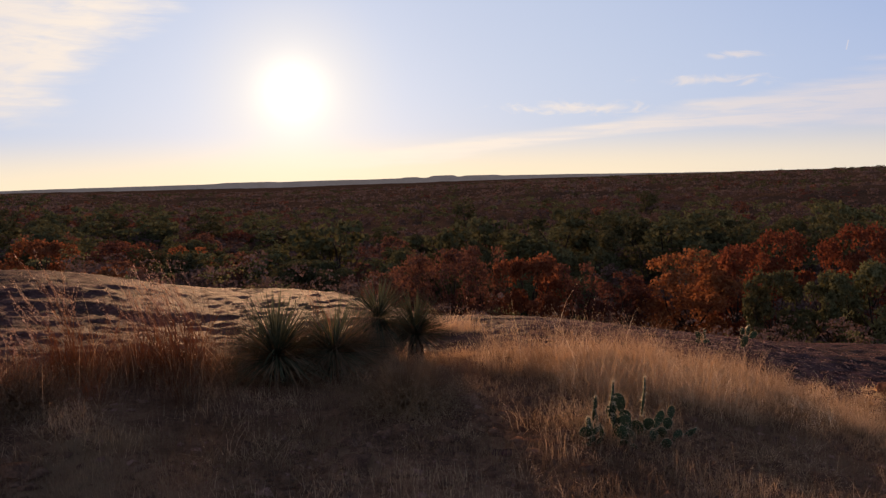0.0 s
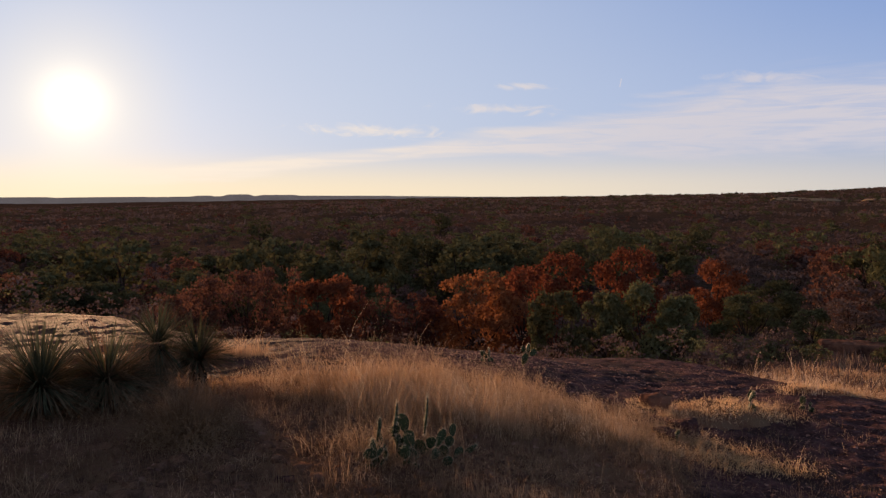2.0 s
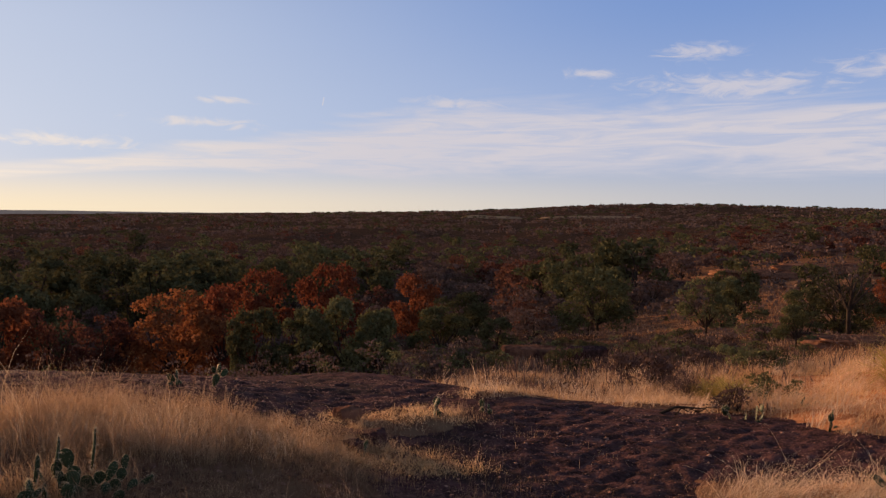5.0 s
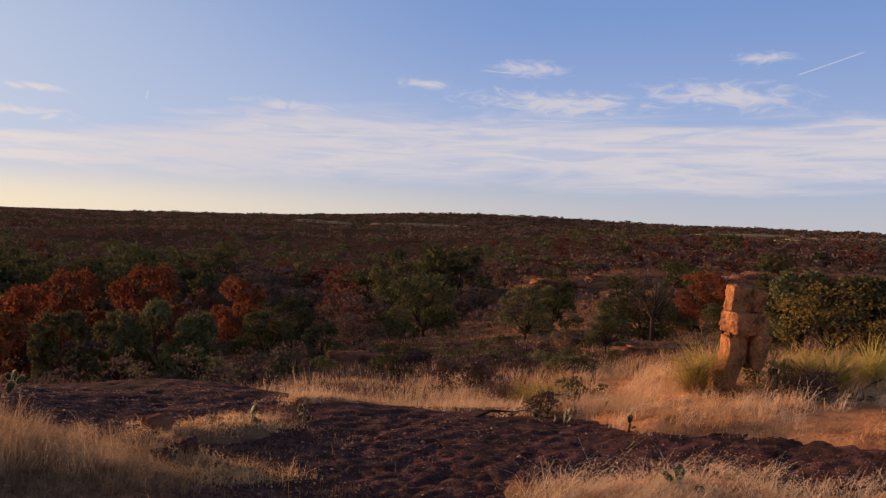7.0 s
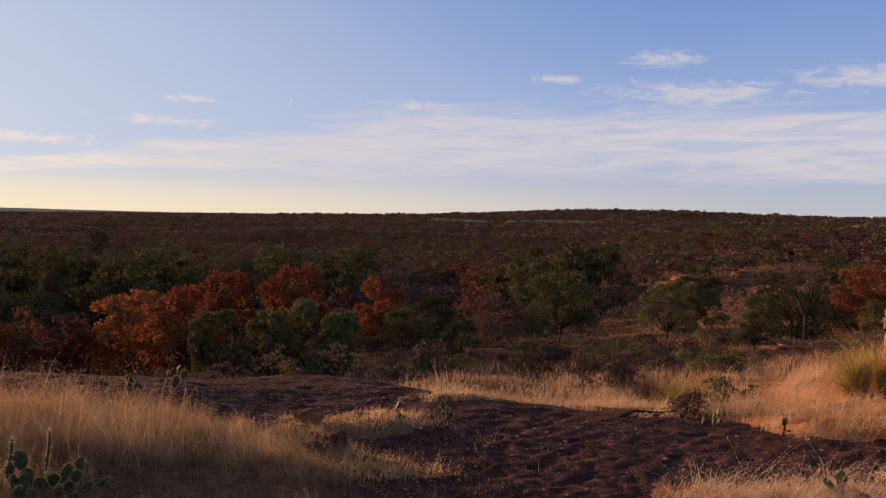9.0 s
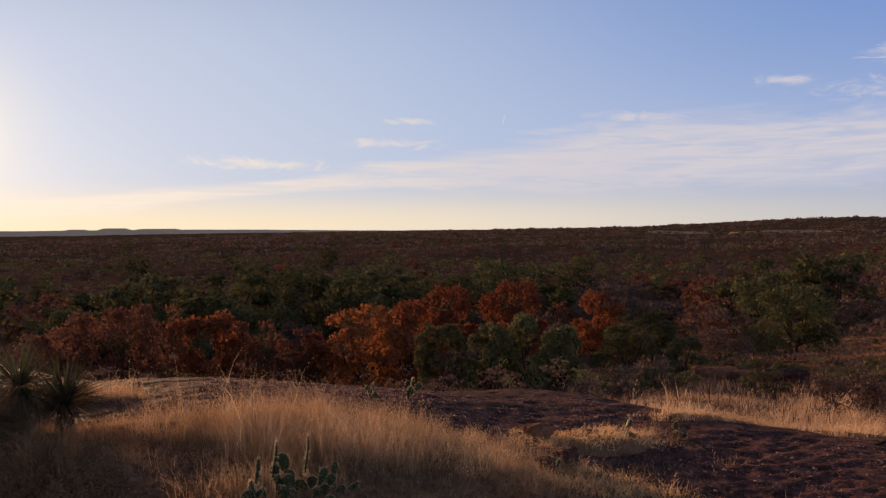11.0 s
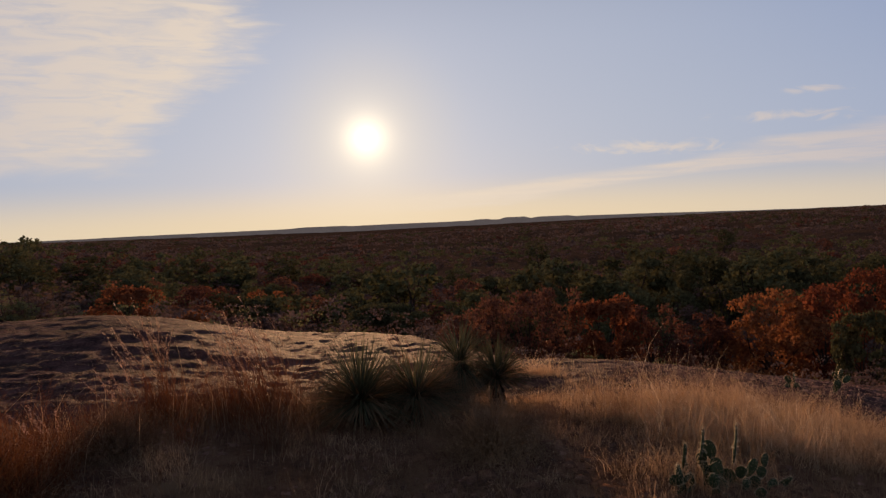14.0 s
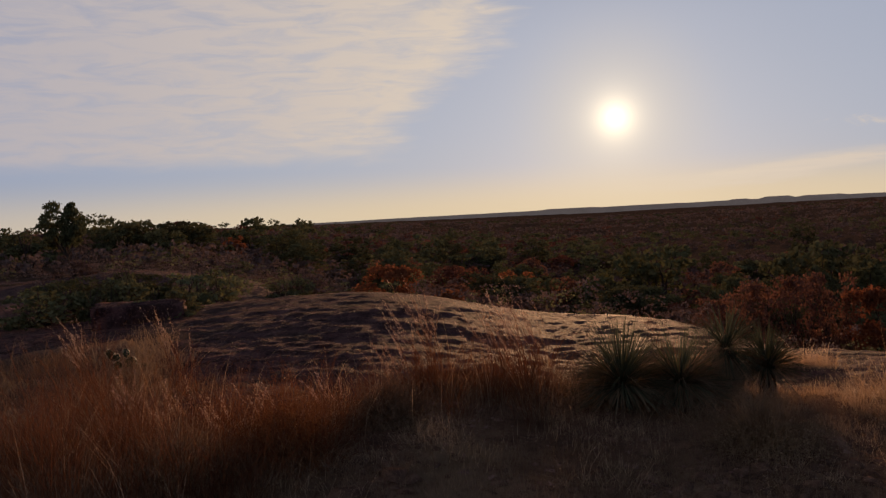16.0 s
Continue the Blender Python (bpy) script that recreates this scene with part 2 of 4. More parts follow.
GOLD = surface("yellow_leaf", (0.14, 0.115, 0.035), (0.28, 0.21, 0.065), 0.8, 5, bump=0, through_light=0.35, spread=0.38, rough=0.9, gloss=0.0)
# far ridge: aerial haze put in as grey base colour and faint emission
HAZED_RIDGE = surface("haze_glow_hill", (0.10, 0.10, 0.105), (0.16, 0.155, 0.16), 0.01, 0.1, bump=0, glow=(0.085, 0.068, 0.060))
PALE = surface("pale_field", (0.26, 0.18, 0.11), (0.40, 0.29, 0.18), 0.05, 0.5, bump=0)
CHIP = surface("rock_chip", (0.17, 0.085, 0.066), (0.42, 0.25, 0.19), 9, 60, bump=0, spread=0.3)
CLOD = surface("soil_clod", (0.10, 0.056, 0.038), (0.26, 0.15, 0.095), 9, 60, bump=0, spread=0.35)

# ---- terrain ----
def vnoise(x, y, seed=0):
    """Smooth value noise on the unit lattice, 0 to 1."""
    xi, yi = np.floor(x).astype(np.int64), np.floor(y).astype(np.int64)
    fx, fy = x - xi, y - yi
    fx, fy = fx * fx * (3 - 2 * fx), fy * fy * (3 - 2 * fy)

    def corner(i, j):
        n = (i * 374761393 + j * 668265263 + seed * 144665) & 0xFFFFFFFF
        n = ((n ^ (n >> 13)) * 1274126177) & 0xFFFFFFFF
        return ((n ^ (n >> 16)) & 0xFFFF) / 65535.0

    a, b, c, d = corner(xi, yi), corner(xi + 1, yi), corner(xi, yi + 1), corner(xi + 1, yi + 1)
    return (a * (1 - fx) + b * fx) * (1 - fy) + (c * (1 - fx) + d * fx) * fy


def fbm(x, y, octaves=4, seed=0):
    total, amp, norm = 0, 1.0, 0
    for k in range(octaves):
        total = total + amp * vnoise(x * 2 ** k + 17.3 * k, y * 2 ** k - 9.1 * k, seed + k)
        norm += amp
        amp *= 0.5
    return total / norm


def sstep(a, b, x):
    u = np.clip((x - a) / (b - a), 0, 1)
    return u * u * (3 - 2 * u)


def bump(x, y, cx, cy, rx, ry):
    return np.exp(-((x - cx) / rx) ** 2 - ((y - cy) / ry) ** 2)


def height(x, y):
    """The lie of the land: a granite shelf, a wooded valley below it, rising plains and hills behind."""
    x, y = np.asarray(x, float), np.asarray(y, float)
    r, az = np.hypot(x, y), np.degrees(np.arctan2(x, y))
    z = -0.52 * sstep(0.8, 5.2, x) * (1 - 0.6 * sstep(20, 60, r)) + 0.57 * bump(x, y, -6.0, 10.8, 4.9, 4.9) + 0.12 * bump(x, y, -3, 5, 3, 2) + 0.55 * bump(x, y, -18, 21, 6, 2.6) + 0.4 * bump(x, y, -15, 29, 6, 3)
    rim = 10.0 + 3.6 * sstep(0, -12, az) + 1.4 * sstep(-18, -34, az) + 2.2 * np.exp(-((az - 27) / 8) ** 2) + 3.0 * sstep(57, 65, az)
    side = sstep(-44, -11, az)
    slope = side * (0.28 - 0.115 * sstep(26, 40, az) - 0.025 * sstep(42, 53, az) - 0.05 * sstep(56, 74, az))
    floor = 0.02 + side * (5.3 - 2.7 * sstep(41, 60, az) - 1.0 * sstep(60, 76, az))
    fall = slope * 0.8 * np.logaddexp(0, (r - rim) / 0.8)
    fall = floor * (1 - np.exp(-(fall / floor) ** 1.6)) ** (1 / 1.6)
    z = z - fall * (1 - 0.75 * sstep(110, 1000, r))
    z = z - (0.6 - 0.7 * sstep(-60, -30, az) * (1 - side)) * sstep(18, 60, r)
    z = z + (3.0 + 2.2 * sstep(60, 130, r)) * (fbm(x / 45, y / 45, 3, 5) - 0.5) * sstep(25, 120, r)
    z = z + 0.08 * np.clip(5.2 - y, -4, 3) * sstep(6.5, 9, x) * sstep(17, 13, r)
    z = z - 0.12 * sstep(12.3, 16, r) * sstep(30, 22, r) * sstep(26, 34, az) * sstep(58, 50, az)
    # the gentle dips and swells of the slab towards its brow
    brow = -0.25 * np.exp(-((az + 15) / 9.5) ** 2) - 0.02 * np.exp(-((az - 27) / 6.5) ** 2) + 0.13 * np.exp(-((az - 16) / 7) ** 2) + 0.06 * sstep(14, 4, az) - 0.05 * sstep(-26, -34, az)
    z = z + brow * sstep(5.5, 11.5, r) * sstep(19, 14.5, r)
    z = z - 5.0 * np.exp(-((az + 13) / 15) ** 2) * sstep(90, 300, r)
    far = np.log(r + 1)
    hills = 5 * fbm(x / 420, y / 420, 3, 9) - 2.5 + 13.0 * bump(az, far, 47, 7.3, 10, 0.5) + 3.0 * bump(az, far, 42, 7.3, 22, 0.6) + 4 * bump(az, far, 66, 7.3, 10, 0.5) - 2.0 * bump(az, far, 18, 7.2, 8, 0.6) - 14.0 * bump(az, far, -9, 7.6, 17, 0.9)
    z = z + hills * sstep(350, 1400, r)
    return z


def near_relief(x, y):
    """Fine unevenness of soil and rock."""
    r = np.hypot(x, y)
    return (0.10 * (fbm(x * 0.9, y * 0.9, 4, 21) - 0.5) + 0.055 * (fbm(x * 5, y * 5, 4, 31) - 0.5)) * (1 - sstep(30, 60, r))

# ---- mesh helpers ----
rng = np.random.default_rng(7)


def mesh_of(name, verts, faces, material=None, smooth=False):
    """A mesh from vertices (n, 3) and faces (m, 3 or 4), or a list of such face arrays."""
    faces = faces if isinstance(faces, list) else [faces]
    me = bpy.data.meshes.new(name)
    count = sum(len(f) for f in faces)
    loops = np.concatenate([np.asarray(f).ravel() for f in faces]).astype(np.int32)
    sizes = np.concatenate([np.full(len(f), np.asarray(f).shape[1]) for f in faces]).astype(np.int32)
    me.vertices.add(len(verts))
    me.vertices.foreach_set("co", np.asarray(verts, np.float32).ravel())
    me.loops.add(len(loops))
    me.loops.foreach_set("vertex_index", loops)
    me.polygons.add(count)
    me.polygons.foreach_set("loop_start", np.concatenate([[0], np.cumsum(sizes)[:-1]]).astype(np.int32))
    if smooth:
        me.polygons.foreach_set("use_smooth", np.ones(count, bool))
    me.update(calc_edges=True)
    me.validate()
    if material:
        me.materials.append(material)
    return me


def part(name, me, parent=None, label="", m=None):
    ob = new(name, me)
    if parent:
        ob.parent = parent
    if m is not None:
        ob.matrix_basis = m
    return tagged(ob, label) if label else ob


def grid_faces(rows, cols):
    a = np.arange(rows - 1)[:, None] * cols + np.arange(cols - 1)[None, :]
    return np.stack([a, a + 1, a + cols + 1, a + cols], -1).reshape(-1, 4)


# ---- where soil and grass lie on the rock ----
def soil_depth(x, y):
    """How far soil stands over the bare rock: plus on the grassy islands, minus on the slab."""
    r, az = np.hypot(x, y), np.degrees(np.arctan2(x, y))
    ragged = 1.6 * (fbm(x * 0.8, y * 0.8, 4, 41) - 0.5)
    near = (7.4 - 1.3 * sstep(-10, -36, az) + 5.0 * sstep(-39.5, -44, az) - 0.6 * sstep(5, 24, az) + ragged - r) * sstep(33, 23, az + 6 * ragged)
    corner = np.minimum((7.3 + 0.8 * sstep(57, 65, az) - r) * 0.9, (az - 51) * 0.15) + 0.5 * ragged
    tuft = 0.9 - np.hypot((x - 4.6) / 1.25, (y - 7.3) / 0.75) + 0.7 * ragged
    tuft2 = 0.8 - np.hypot((x - 6.6) / 0.7, (y - 8.4) / 0.5) + 0.6 * ragged
    right = np.where(az > 46, (r - 10.3 + 1.5 * sstep(53, 62, az)) * 0.9 + 0.35 * ragged, -1)
    beyond = (r - 12.6 - 2.4 * sstep(2, -8, az) - 1.2 * np.exp(-((az - 26) / 7) ** 2) + 1.2 * sstep(33, 40, az)) * 0.6 + 0.4 * ragged
    outcrop = (fbm(x / 5 + 8, y / 2.2, 3, 47) - 0.57) * 8 + (r - 40) * 0.1
    beyond = np.where(az < -14, np.minimum(beyond - 2 * sstep(-14, -24, az), outcrop), beyond)
    return np.clip(np.maximum.reduce([near, corner, tuft, tuft2, right, beyond, 3.6 - r]), -1, 1)


def soil_height(x, y):
    s = soil_depth(x, y)
    return height(x, y) + near_relief(x, y) + 0.12 * (np.clip(s * 2.0, -1, 1) - 1) * (1 - sstep(38, 48, np.hypot(x, y))) + 0.02


def rock_height(x, y):
    # low steps and flakes running across the slab
    u, w = x * 0.95 + y * 0.3, y * 0.95 - x * 0.3
    layer = fbm(u * 0.30 + 3, w * 0.95, 5, 51) * 7.0
    step = np.floor(layer) + sstep(0.6, 1.0, layer - np.floor(layer))
    crack = 1 - np.abs(2 * fbm(u * 0.9, w * 2.4, 4, 61) - 1)
    fine = 1 - np.abs(2 * fbm(u * 3.0, w * 7.0, 3, 67) - 1)
    pebbly = fbm(x * 10, y * 10, 2, 69)
    dome = sstep(1.0, -3.0, x)
    # broad hollows and ribs on the dome, and its scaly skin
    rib = fbm(u * 0.8 + 5, w * 1.2, 4, 63) - 0.5
    scale = fbm(u * 2.6, w * 7.5, 4, 65)
    scaly = np.abs(2 * scale - 1)
    return (height(x, y) + near_relief(x, y) * 0.15 - 0.05 + (0.05 - 0.035 * dome) * (step / 7.0 - 0.5) - (0.014 - 0.009 * dome) * sstep(0.86, 1.0, crack)
            + (0.020 - 0.006 * dome) * (fine - 0.7) + 0.026 * (pebbly - 0.5) + (0.03 + 0.09 * dome) * rib + (0.014 - 0.008 * dome) * (0.35 - scaly) + 0.022 * (fbm(x * 15, y * 15, 2, 64) - 0.5))


def radial_sheet(azimuths, radii, level):
    a, r = np.meshgrid(np.radians(azimuths), radii)
    x, y = r * np.sin(a), r * np.cos(a) - 0.3
    return np.stack([x, y, level(x, y)], -1).reshape(-1, 3), grid_faces(len(radii), len(azimuths))


azimuths = np.concatenate([np.arange(-180, -58, 4.0), np.arange(-58, 82, 0.42), np.arange(82, 180.1, 4.0)])
azimuths[-1] = 180.0
radii = np.concatenate([[0.001], np.linspace(0.5, 2.8, 10), np.geomspace(3.0, 16, 120), np.geomspace(16.4, 110, 110), np.geomspace(115, 4900, 70)])
v, f = radial_sheet(azimuths, radii, soil_height)
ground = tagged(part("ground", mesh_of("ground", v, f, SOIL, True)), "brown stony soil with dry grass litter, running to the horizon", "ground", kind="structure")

v, f = radial_sheet(np.arange(-60, 82, 0.32), np.concatenate([np.geomspace(2.6, 4.4, 20), np.geomspace(4.45, 14, 220), np.geomspace(14.2, 46, 60)]), rock_height)
slab = tagged(part("rock_slab", mesh_of("rock_slab", v, f, GRANITE, True)), "bare reddish granite slab with flaking low steps", "rock", kind="structure")


# the far ridge with its flat-topped hills, its haze carried by the material
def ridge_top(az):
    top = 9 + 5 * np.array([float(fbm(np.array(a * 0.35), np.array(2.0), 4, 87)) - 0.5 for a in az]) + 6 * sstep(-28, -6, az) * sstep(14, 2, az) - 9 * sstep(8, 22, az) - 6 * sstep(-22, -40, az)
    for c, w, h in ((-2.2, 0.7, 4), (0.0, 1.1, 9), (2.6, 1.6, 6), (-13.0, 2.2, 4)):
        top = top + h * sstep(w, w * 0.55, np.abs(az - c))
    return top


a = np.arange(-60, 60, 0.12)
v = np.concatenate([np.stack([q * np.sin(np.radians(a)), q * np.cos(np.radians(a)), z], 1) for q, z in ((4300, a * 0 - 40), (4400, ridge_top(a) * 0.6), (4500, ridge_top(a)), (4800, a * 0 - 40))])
ridge = tagged(part("backdrop", mesh_of("backdrop", v, grid_faces(4, len(a)), HAZED_RIDGE, True)), "far ridge with flat-topped hills, its haze put in as grey colour and faint glow", "hills", kind="structure")

# ---- plants and stones on the shelf ----
def spot(az, r):
    """The place on the ground at that bearing (degrees from the y axis, clockwise) and distance."""
    x, y = r * math.sin(radians(az)), r * math.cos(radians(az))
    s, k = float(soil_height(np.array(x), np.array(y))), float(rock_height(np.array(x), np.array(y)))
    return Vector((x, y, max(s, k) if r < 45 else s))


def ground_at(x, y):
    s = soil_height(x, y)
    return np.where(np.hypot(x, y) < 45, np.maximum(s, rock_height(x, y)), s)


def leaf_cards(centres, size):
    """One small leaf cluster (a quad) at each centre, turned at random."""
    n = len(centres)
    u = rng.normal(size=(n, 3))
    u /= np.linalg.norm(u, axis=1)[:, None]
    w = np.cross(u, rng.normal(size=(n, 3)))
    w /= np.linalg.norm(w, axis=1)[:, None]
    s = (size * rng.uniform(0.6, 1.3, n))[:, None]
    v = np.stack([centres - u * s, centres + w * s * 0.75, centres + u * s, centres - w * s * 0.75], 1).reshape(-1, 3)
    return v, np.arange(4 * n).reshape(-1, 4)


def blades(base, tall, wide, lean, bend, heading=None):
    """Grass blades: a tapered strip of three pieces each, leaning and bending over."""
    n = len(base)
    a = rng.uniform(0, 2 * np.pi, n) if heading is None else heading
    out = np.stack([np.cos(a), np.sin(a), np.zeros(n)], 1)
    turn = a + rng.normal(0, 0.9, n)
    side = np.stack([-np.sin(turn), np.cos(turn), np.zeros(n)], 1)
    up = np.array([0, 0, 1.0])
    tall, wide, lean, bend = (np.broadcast_to(np.asarray(q, float), n)[:, None] for q in (tall, wide, lean, bend))
    p, rows = base, [base - side * wide, base + side * wide]
    for k, w in ((0, 0.85), (1, 0.6), (2, 0.0)):
        p = p + (up * np.cos(lean + bend * k / 2) + out * np.sin(lean + bend * k / 2)) * tall / 3
        rows += [p - side * wide * w, p + side * wide * w] if w else [p]
    v = np.stack(rows, 1).reshape(-1, 3)
    k = np.arange(n)[:, None] * 7
    return v, [np.concatenate([k + [0, 1, 3, 2], k + [2, 3, 5, 4]]), k + [4, 5, 6]]


def meadow(name, label, material, n, where, tall, wide=0.0022, lean=0.35, bend=0.5, clump=7, reach=0.05, box=(-7, 9, 3, 12), grow=None, fluff=0, lay=0.0, wind=None):
    """Grass in tufts. where(x, y) gives how likely a tuft is, 0 to 1."""
    q = rng.uniform((box[0], box[2]), (box[1], box[3]), (n, 2))
    chance = where(q[:, 0], q[:, 1])
    q = q[rng.uniform(size=n) < chance]
    size = rng.uniform(0.4, 1.35, len(q))
    turned = np.repeat(rng.uniform(0, 6.283, len(q)), clump)
    q, size = np.repeat(q, clump, 0), np.repeat(size, clump)
    shift = rng.normal(0, reach, q.shape)
    q = q + shift
    base = np.column_stack([q, ground_at(q[:, 0], q[:, 1]) - 0.01])
    k = len(q)
    swirl = np.arctan2(shift[:, 1], shift[:, 0]) + rng.normal(0, 0.7, k)
    swirl = np.where(rng.uniform(size=k) < 0.45, turned + rng.normal(0, 0.5, k), swirl)
    if wind is not None:
        swirl = np.where(rng.uniform(size=k) < 0.6, wind + rng.normal(0, 0.6, k), swirl)
    if grow:
        size = size * grow(q[:, 0], q[:, 1])
    size = size * (0.45 + 1.1 * fbm(q[:, 0] * 1.9, q[:, 1] * 1.9, 2, 84))
    v, f = blades(base, tall * size * rng.uniform(0.45, 1.3, k), wide * rng.uniform(0.7, 1.3, k), lay + np.abs(rng.normal(0, lean, k)), np.abs(rng.normal(0, bend, k)) + 0.1, swirl)
    if fluff:
        # small husks and awns along the upper half of the stems
        stem = np.repeat(v.reshape(-1, 7, 3), fluff, 0)
        t = rng.uniform(0, 1, (len(stem), 1))
        awn, quads = leaf_cards((stem[:, 2] + stem[:, 3]) * 0.5 * (1 - t) + stem[:, 6] * t + rng.normal(0, 0.006, (len(stem), 3)), np.full(len(stem), wide * 3.2))
        f = [np.concatenate([f[0], quads + len(v)]), f[1]]
        v = np.concatenate([v, awn])
    return tagged(part(name, mesh_of(name, v, f, material)), label, "grass", kind="stuff")


def on_soil(x, y, least=0.05):
    return sstep(least, least + 0.25, soil_depth(x, y))


def mound(x, y):
    """The long tuft of tall pale grass beside the cactus."""
    d = np.hypot((x - 1.95) / 1.75, (y - 6.45 + 0.12 * (x - 1.95)) / 0.95)
    return sstep(1.3, 0.45, d + 0.8 * (fbm(x * 1.5, y * 1.5, 3, 71) - 0.5))


def left_meadow(x, y):
    r, az = np.hypot(x, y), np.degrees(np.arctan2(x, y))
    return sstep(-12, -17, az) * sstep(4.2, 5.0, r - 1.1 * sstep(-35, -29, az)) * sstep(7.3, 6.5, r) * (0.25 + 0.75 * sstep(0.38, 0.55, fbm(x * 1.1, y * 1.1, 3, 73)))


def shelf_meadow(x, y):
    """Grass on the soil that runs up beside the dome."""
    r, az = np.hypot(x, y), np.degrees(np.arctan2(x, y))
    return sstep(-39, -42.5, az + 3 * (fbm(x, y, 2, 74) - 0.5)) * sstep(6.4, 7.0, r) * sstep(10.6, 9.8, r)


def corner_meadow(x, y):
    r, az = np.hypot(x, y), np.degrees(np.arctan2(x, y))
    return sstep(52, 58, az) * sstep(7.6, 7.0, r - 0.7 * sstep(57, 65, az) + 0.7 * (fbm(x * 2, y * 2, 2, 75) - 0.5)) * (0.55 + 0.45 * sstep(0.35, 0.55, fbm(x * 1.5, y * 1.5, 3, 76)))


def right_meadow(x, y):
    r, az = np.hypot(x, y), np.degrees(np.arctan2(x, y))
    return on_soil(x, y) * sstep(44, 52, az) * sstep(8, 9.5, r) * sstep(0.33, 0.50, fbm(x * 1.2, y * 1.0, 3, 77))


def strip_meadow(x, y):
    r, az = np.hypot(x, y), np.degrees(np.arctan2(x, y))
    return on_soil(x, y) * sstep(30, 36, az) * sstep(58, 48, az) * sstep(11.0, 12, r) * sstep(20, 16, r) * sstep(0.42, 0.56, fbm(x * 1.1, y * 1.1, 3, 78))


def tuft_meadow(x, y):
    d = np.minimum(np.hypot((x - 4.4) / 1.1, (y - 7.3) / 0.5), np.hypot((x - 6.4) / 0.75, (y - 8.3) / 0.3))
    d = np.minimum(d, np.hypot((x - 3.4) / 1.0, (y - 5.8 + 0.2 * (x - 3.4)) / 0.6))
    return sstep(1.0, 0.6, d + 0.6 * (fbm(x * 2, y * 2, 3, 79) - 0.5))


meadow("tall_grass", "tall pale dry grass in a long dense tuft", STRAW, 980, mound, 0.37, wide=0.0010, clump=62, reach=0.055, box=(-0.4, 4.4, 4.8, 8.0), lean=0.55, bend=1.7, grow=lambda x, y: 1 - 0.5 * sstep(1.6, 3.2, x), fluff=3)
meadow("short_grass", "shorter dull dry grass between the tall tufts", THATCH, 1500, mound, 0.20, wide=0.0011, clump=24, reach=0.07, box=(-0.4, 4.4, 4.8, 8.0), lean=0.8, bend=1.6)
meadow("corner_grass", "pale bleached dry grass bent by wind", BLEACHED, 720, corner_meadow, 0.40, wide=0.0013, clump=46, reach=0.06, box=(3.5, 8.0, 0.8, 5.2), lean=0.35, bend=1.3, lay=0.55, wind=-0.9, fluff=2)
meadow("corner_thatch", "flattened dull grass under the bleached tufts", THATCH, 2000, corner_meadow, 0.16, wide=0.0014, clump=16, reach=0.09, box=(3.5, 8.0, 0.8, 5.2), lean=0.6, bend=0.8, lay=0.6)
meadow("red_grass", "russet bluestem grass among straw", BLUESTEM, 1150, left_meadow, 0.46, wide=0.0013, clump=44, reach=0.05, box=(-6.5, 0, 3, 8), lean=0.55, bend=1.3, grow=lambda x, y: 1 + 0.40 * sstep(-24, -36, np.degrees(np.arctan2(x, y))), fluff=1)
meadow("shelf_grass", "tawny dry grass on a shelf of soil", THATCH, 800, shelf_meadow, 0.28, wide=0.0016, clump=36, reach=0.08, box=(-9.5, -4, 4, 9), lean=0.6, bend=1.5, fluff=1)
meadow("dull_grass", "dull brown dry grass among russet stems", THATCH, 3200, lambda x, y: 0.8 * left_meadow(x, y), 0.34, wide=0.0012, clump=26, reach=0.09, box=(-6.5, 0, 3, 8), lean=0.8, bend=1.5, fluff=1)
meadow("pale_stems", "long pale crossing grass stems", STRAW, 520, lambda x, y: 0.8 * left_meadow(x, y), 0.55, wide=0.0013, clump=7, reach=0.10, box=(-6.5, 0, 3, 8), lean=0.6, bend=0.6, fluff=2)
meadow("stubble", "low dead grass stubble on brown soil", THATCH, 2600, lambda x, y: on_soil(x, y) * (0.25 + 0.75 * sstep(0.42, 0.56, fbm(x * 2.1, y * 2.1, 3, 99))) * sstep(6.6, 6.0, np.hypot(x, y)), 0.10, wide=0.0013, clump=14, reach=0.05, box=(-3.4, 3.2, 3.6, 6.4), lean=0.6, bend=1.2, lay=0.3)
meadow("hillside_grass", "pale dry tussocks on orange soil", GOLDEN, 2300, right_meadow, 0.25, wide=0.0028, clump=30, reach=0.07, box=(6, 19, 2, 15), lean=0.6, bend=1.6, wind=-0.9, fluff=1)
meadow("bleached_tussocks", "bleached tussocks standing over orange soil", BLEACHED, 900, lambda x, y: right_meadow(x + 3.1, y - 1.7) * on_soil(x, y), 0.28, wide=0.0026, clump=30, reach=0.06, box=(6, 16, 2, 12), lean=0.6, bend=1.6, wind=-0.9, fluff=1)
meadow("strip_grass", "golden dry grass along the foot of the slab", STRAW, 2400, strip_meadow, 0.18, wide=0.0030, clump=34, reach=0.08, box=(4, 16, 6, 17), lean=0.6, bend=1.6, fluff=1, grow=lambda x, y: 1 - 0.25 * sstep(14, 18, np.hypot(x, y)))
meadow("tuft_grass", "dry grass on a soil patch in the slab", GOLDEN, 2000, tuft_meadow, 0.12, wide=0.0016, clump=36, reach=0.06, box=(2.3, 8, 5, 9.5), lean=0.8, bend=1.5, lay=0.2, fluff=1)
meadow("pale_tufts", "small scattered straw tufts on brown soil", STRAW, 2300, lambda x, y: on_soil(x, y) * sstep(0.48, 0.60, fbm(x * 1.7, y * 1.7, 3, 85)), 0.17, wide=0.0012, clump=30, reach=0.05, box=(-6.5, 8, 3.2, 8), lean=0.7, bend=1.7, lay=0.2, fluff=1)
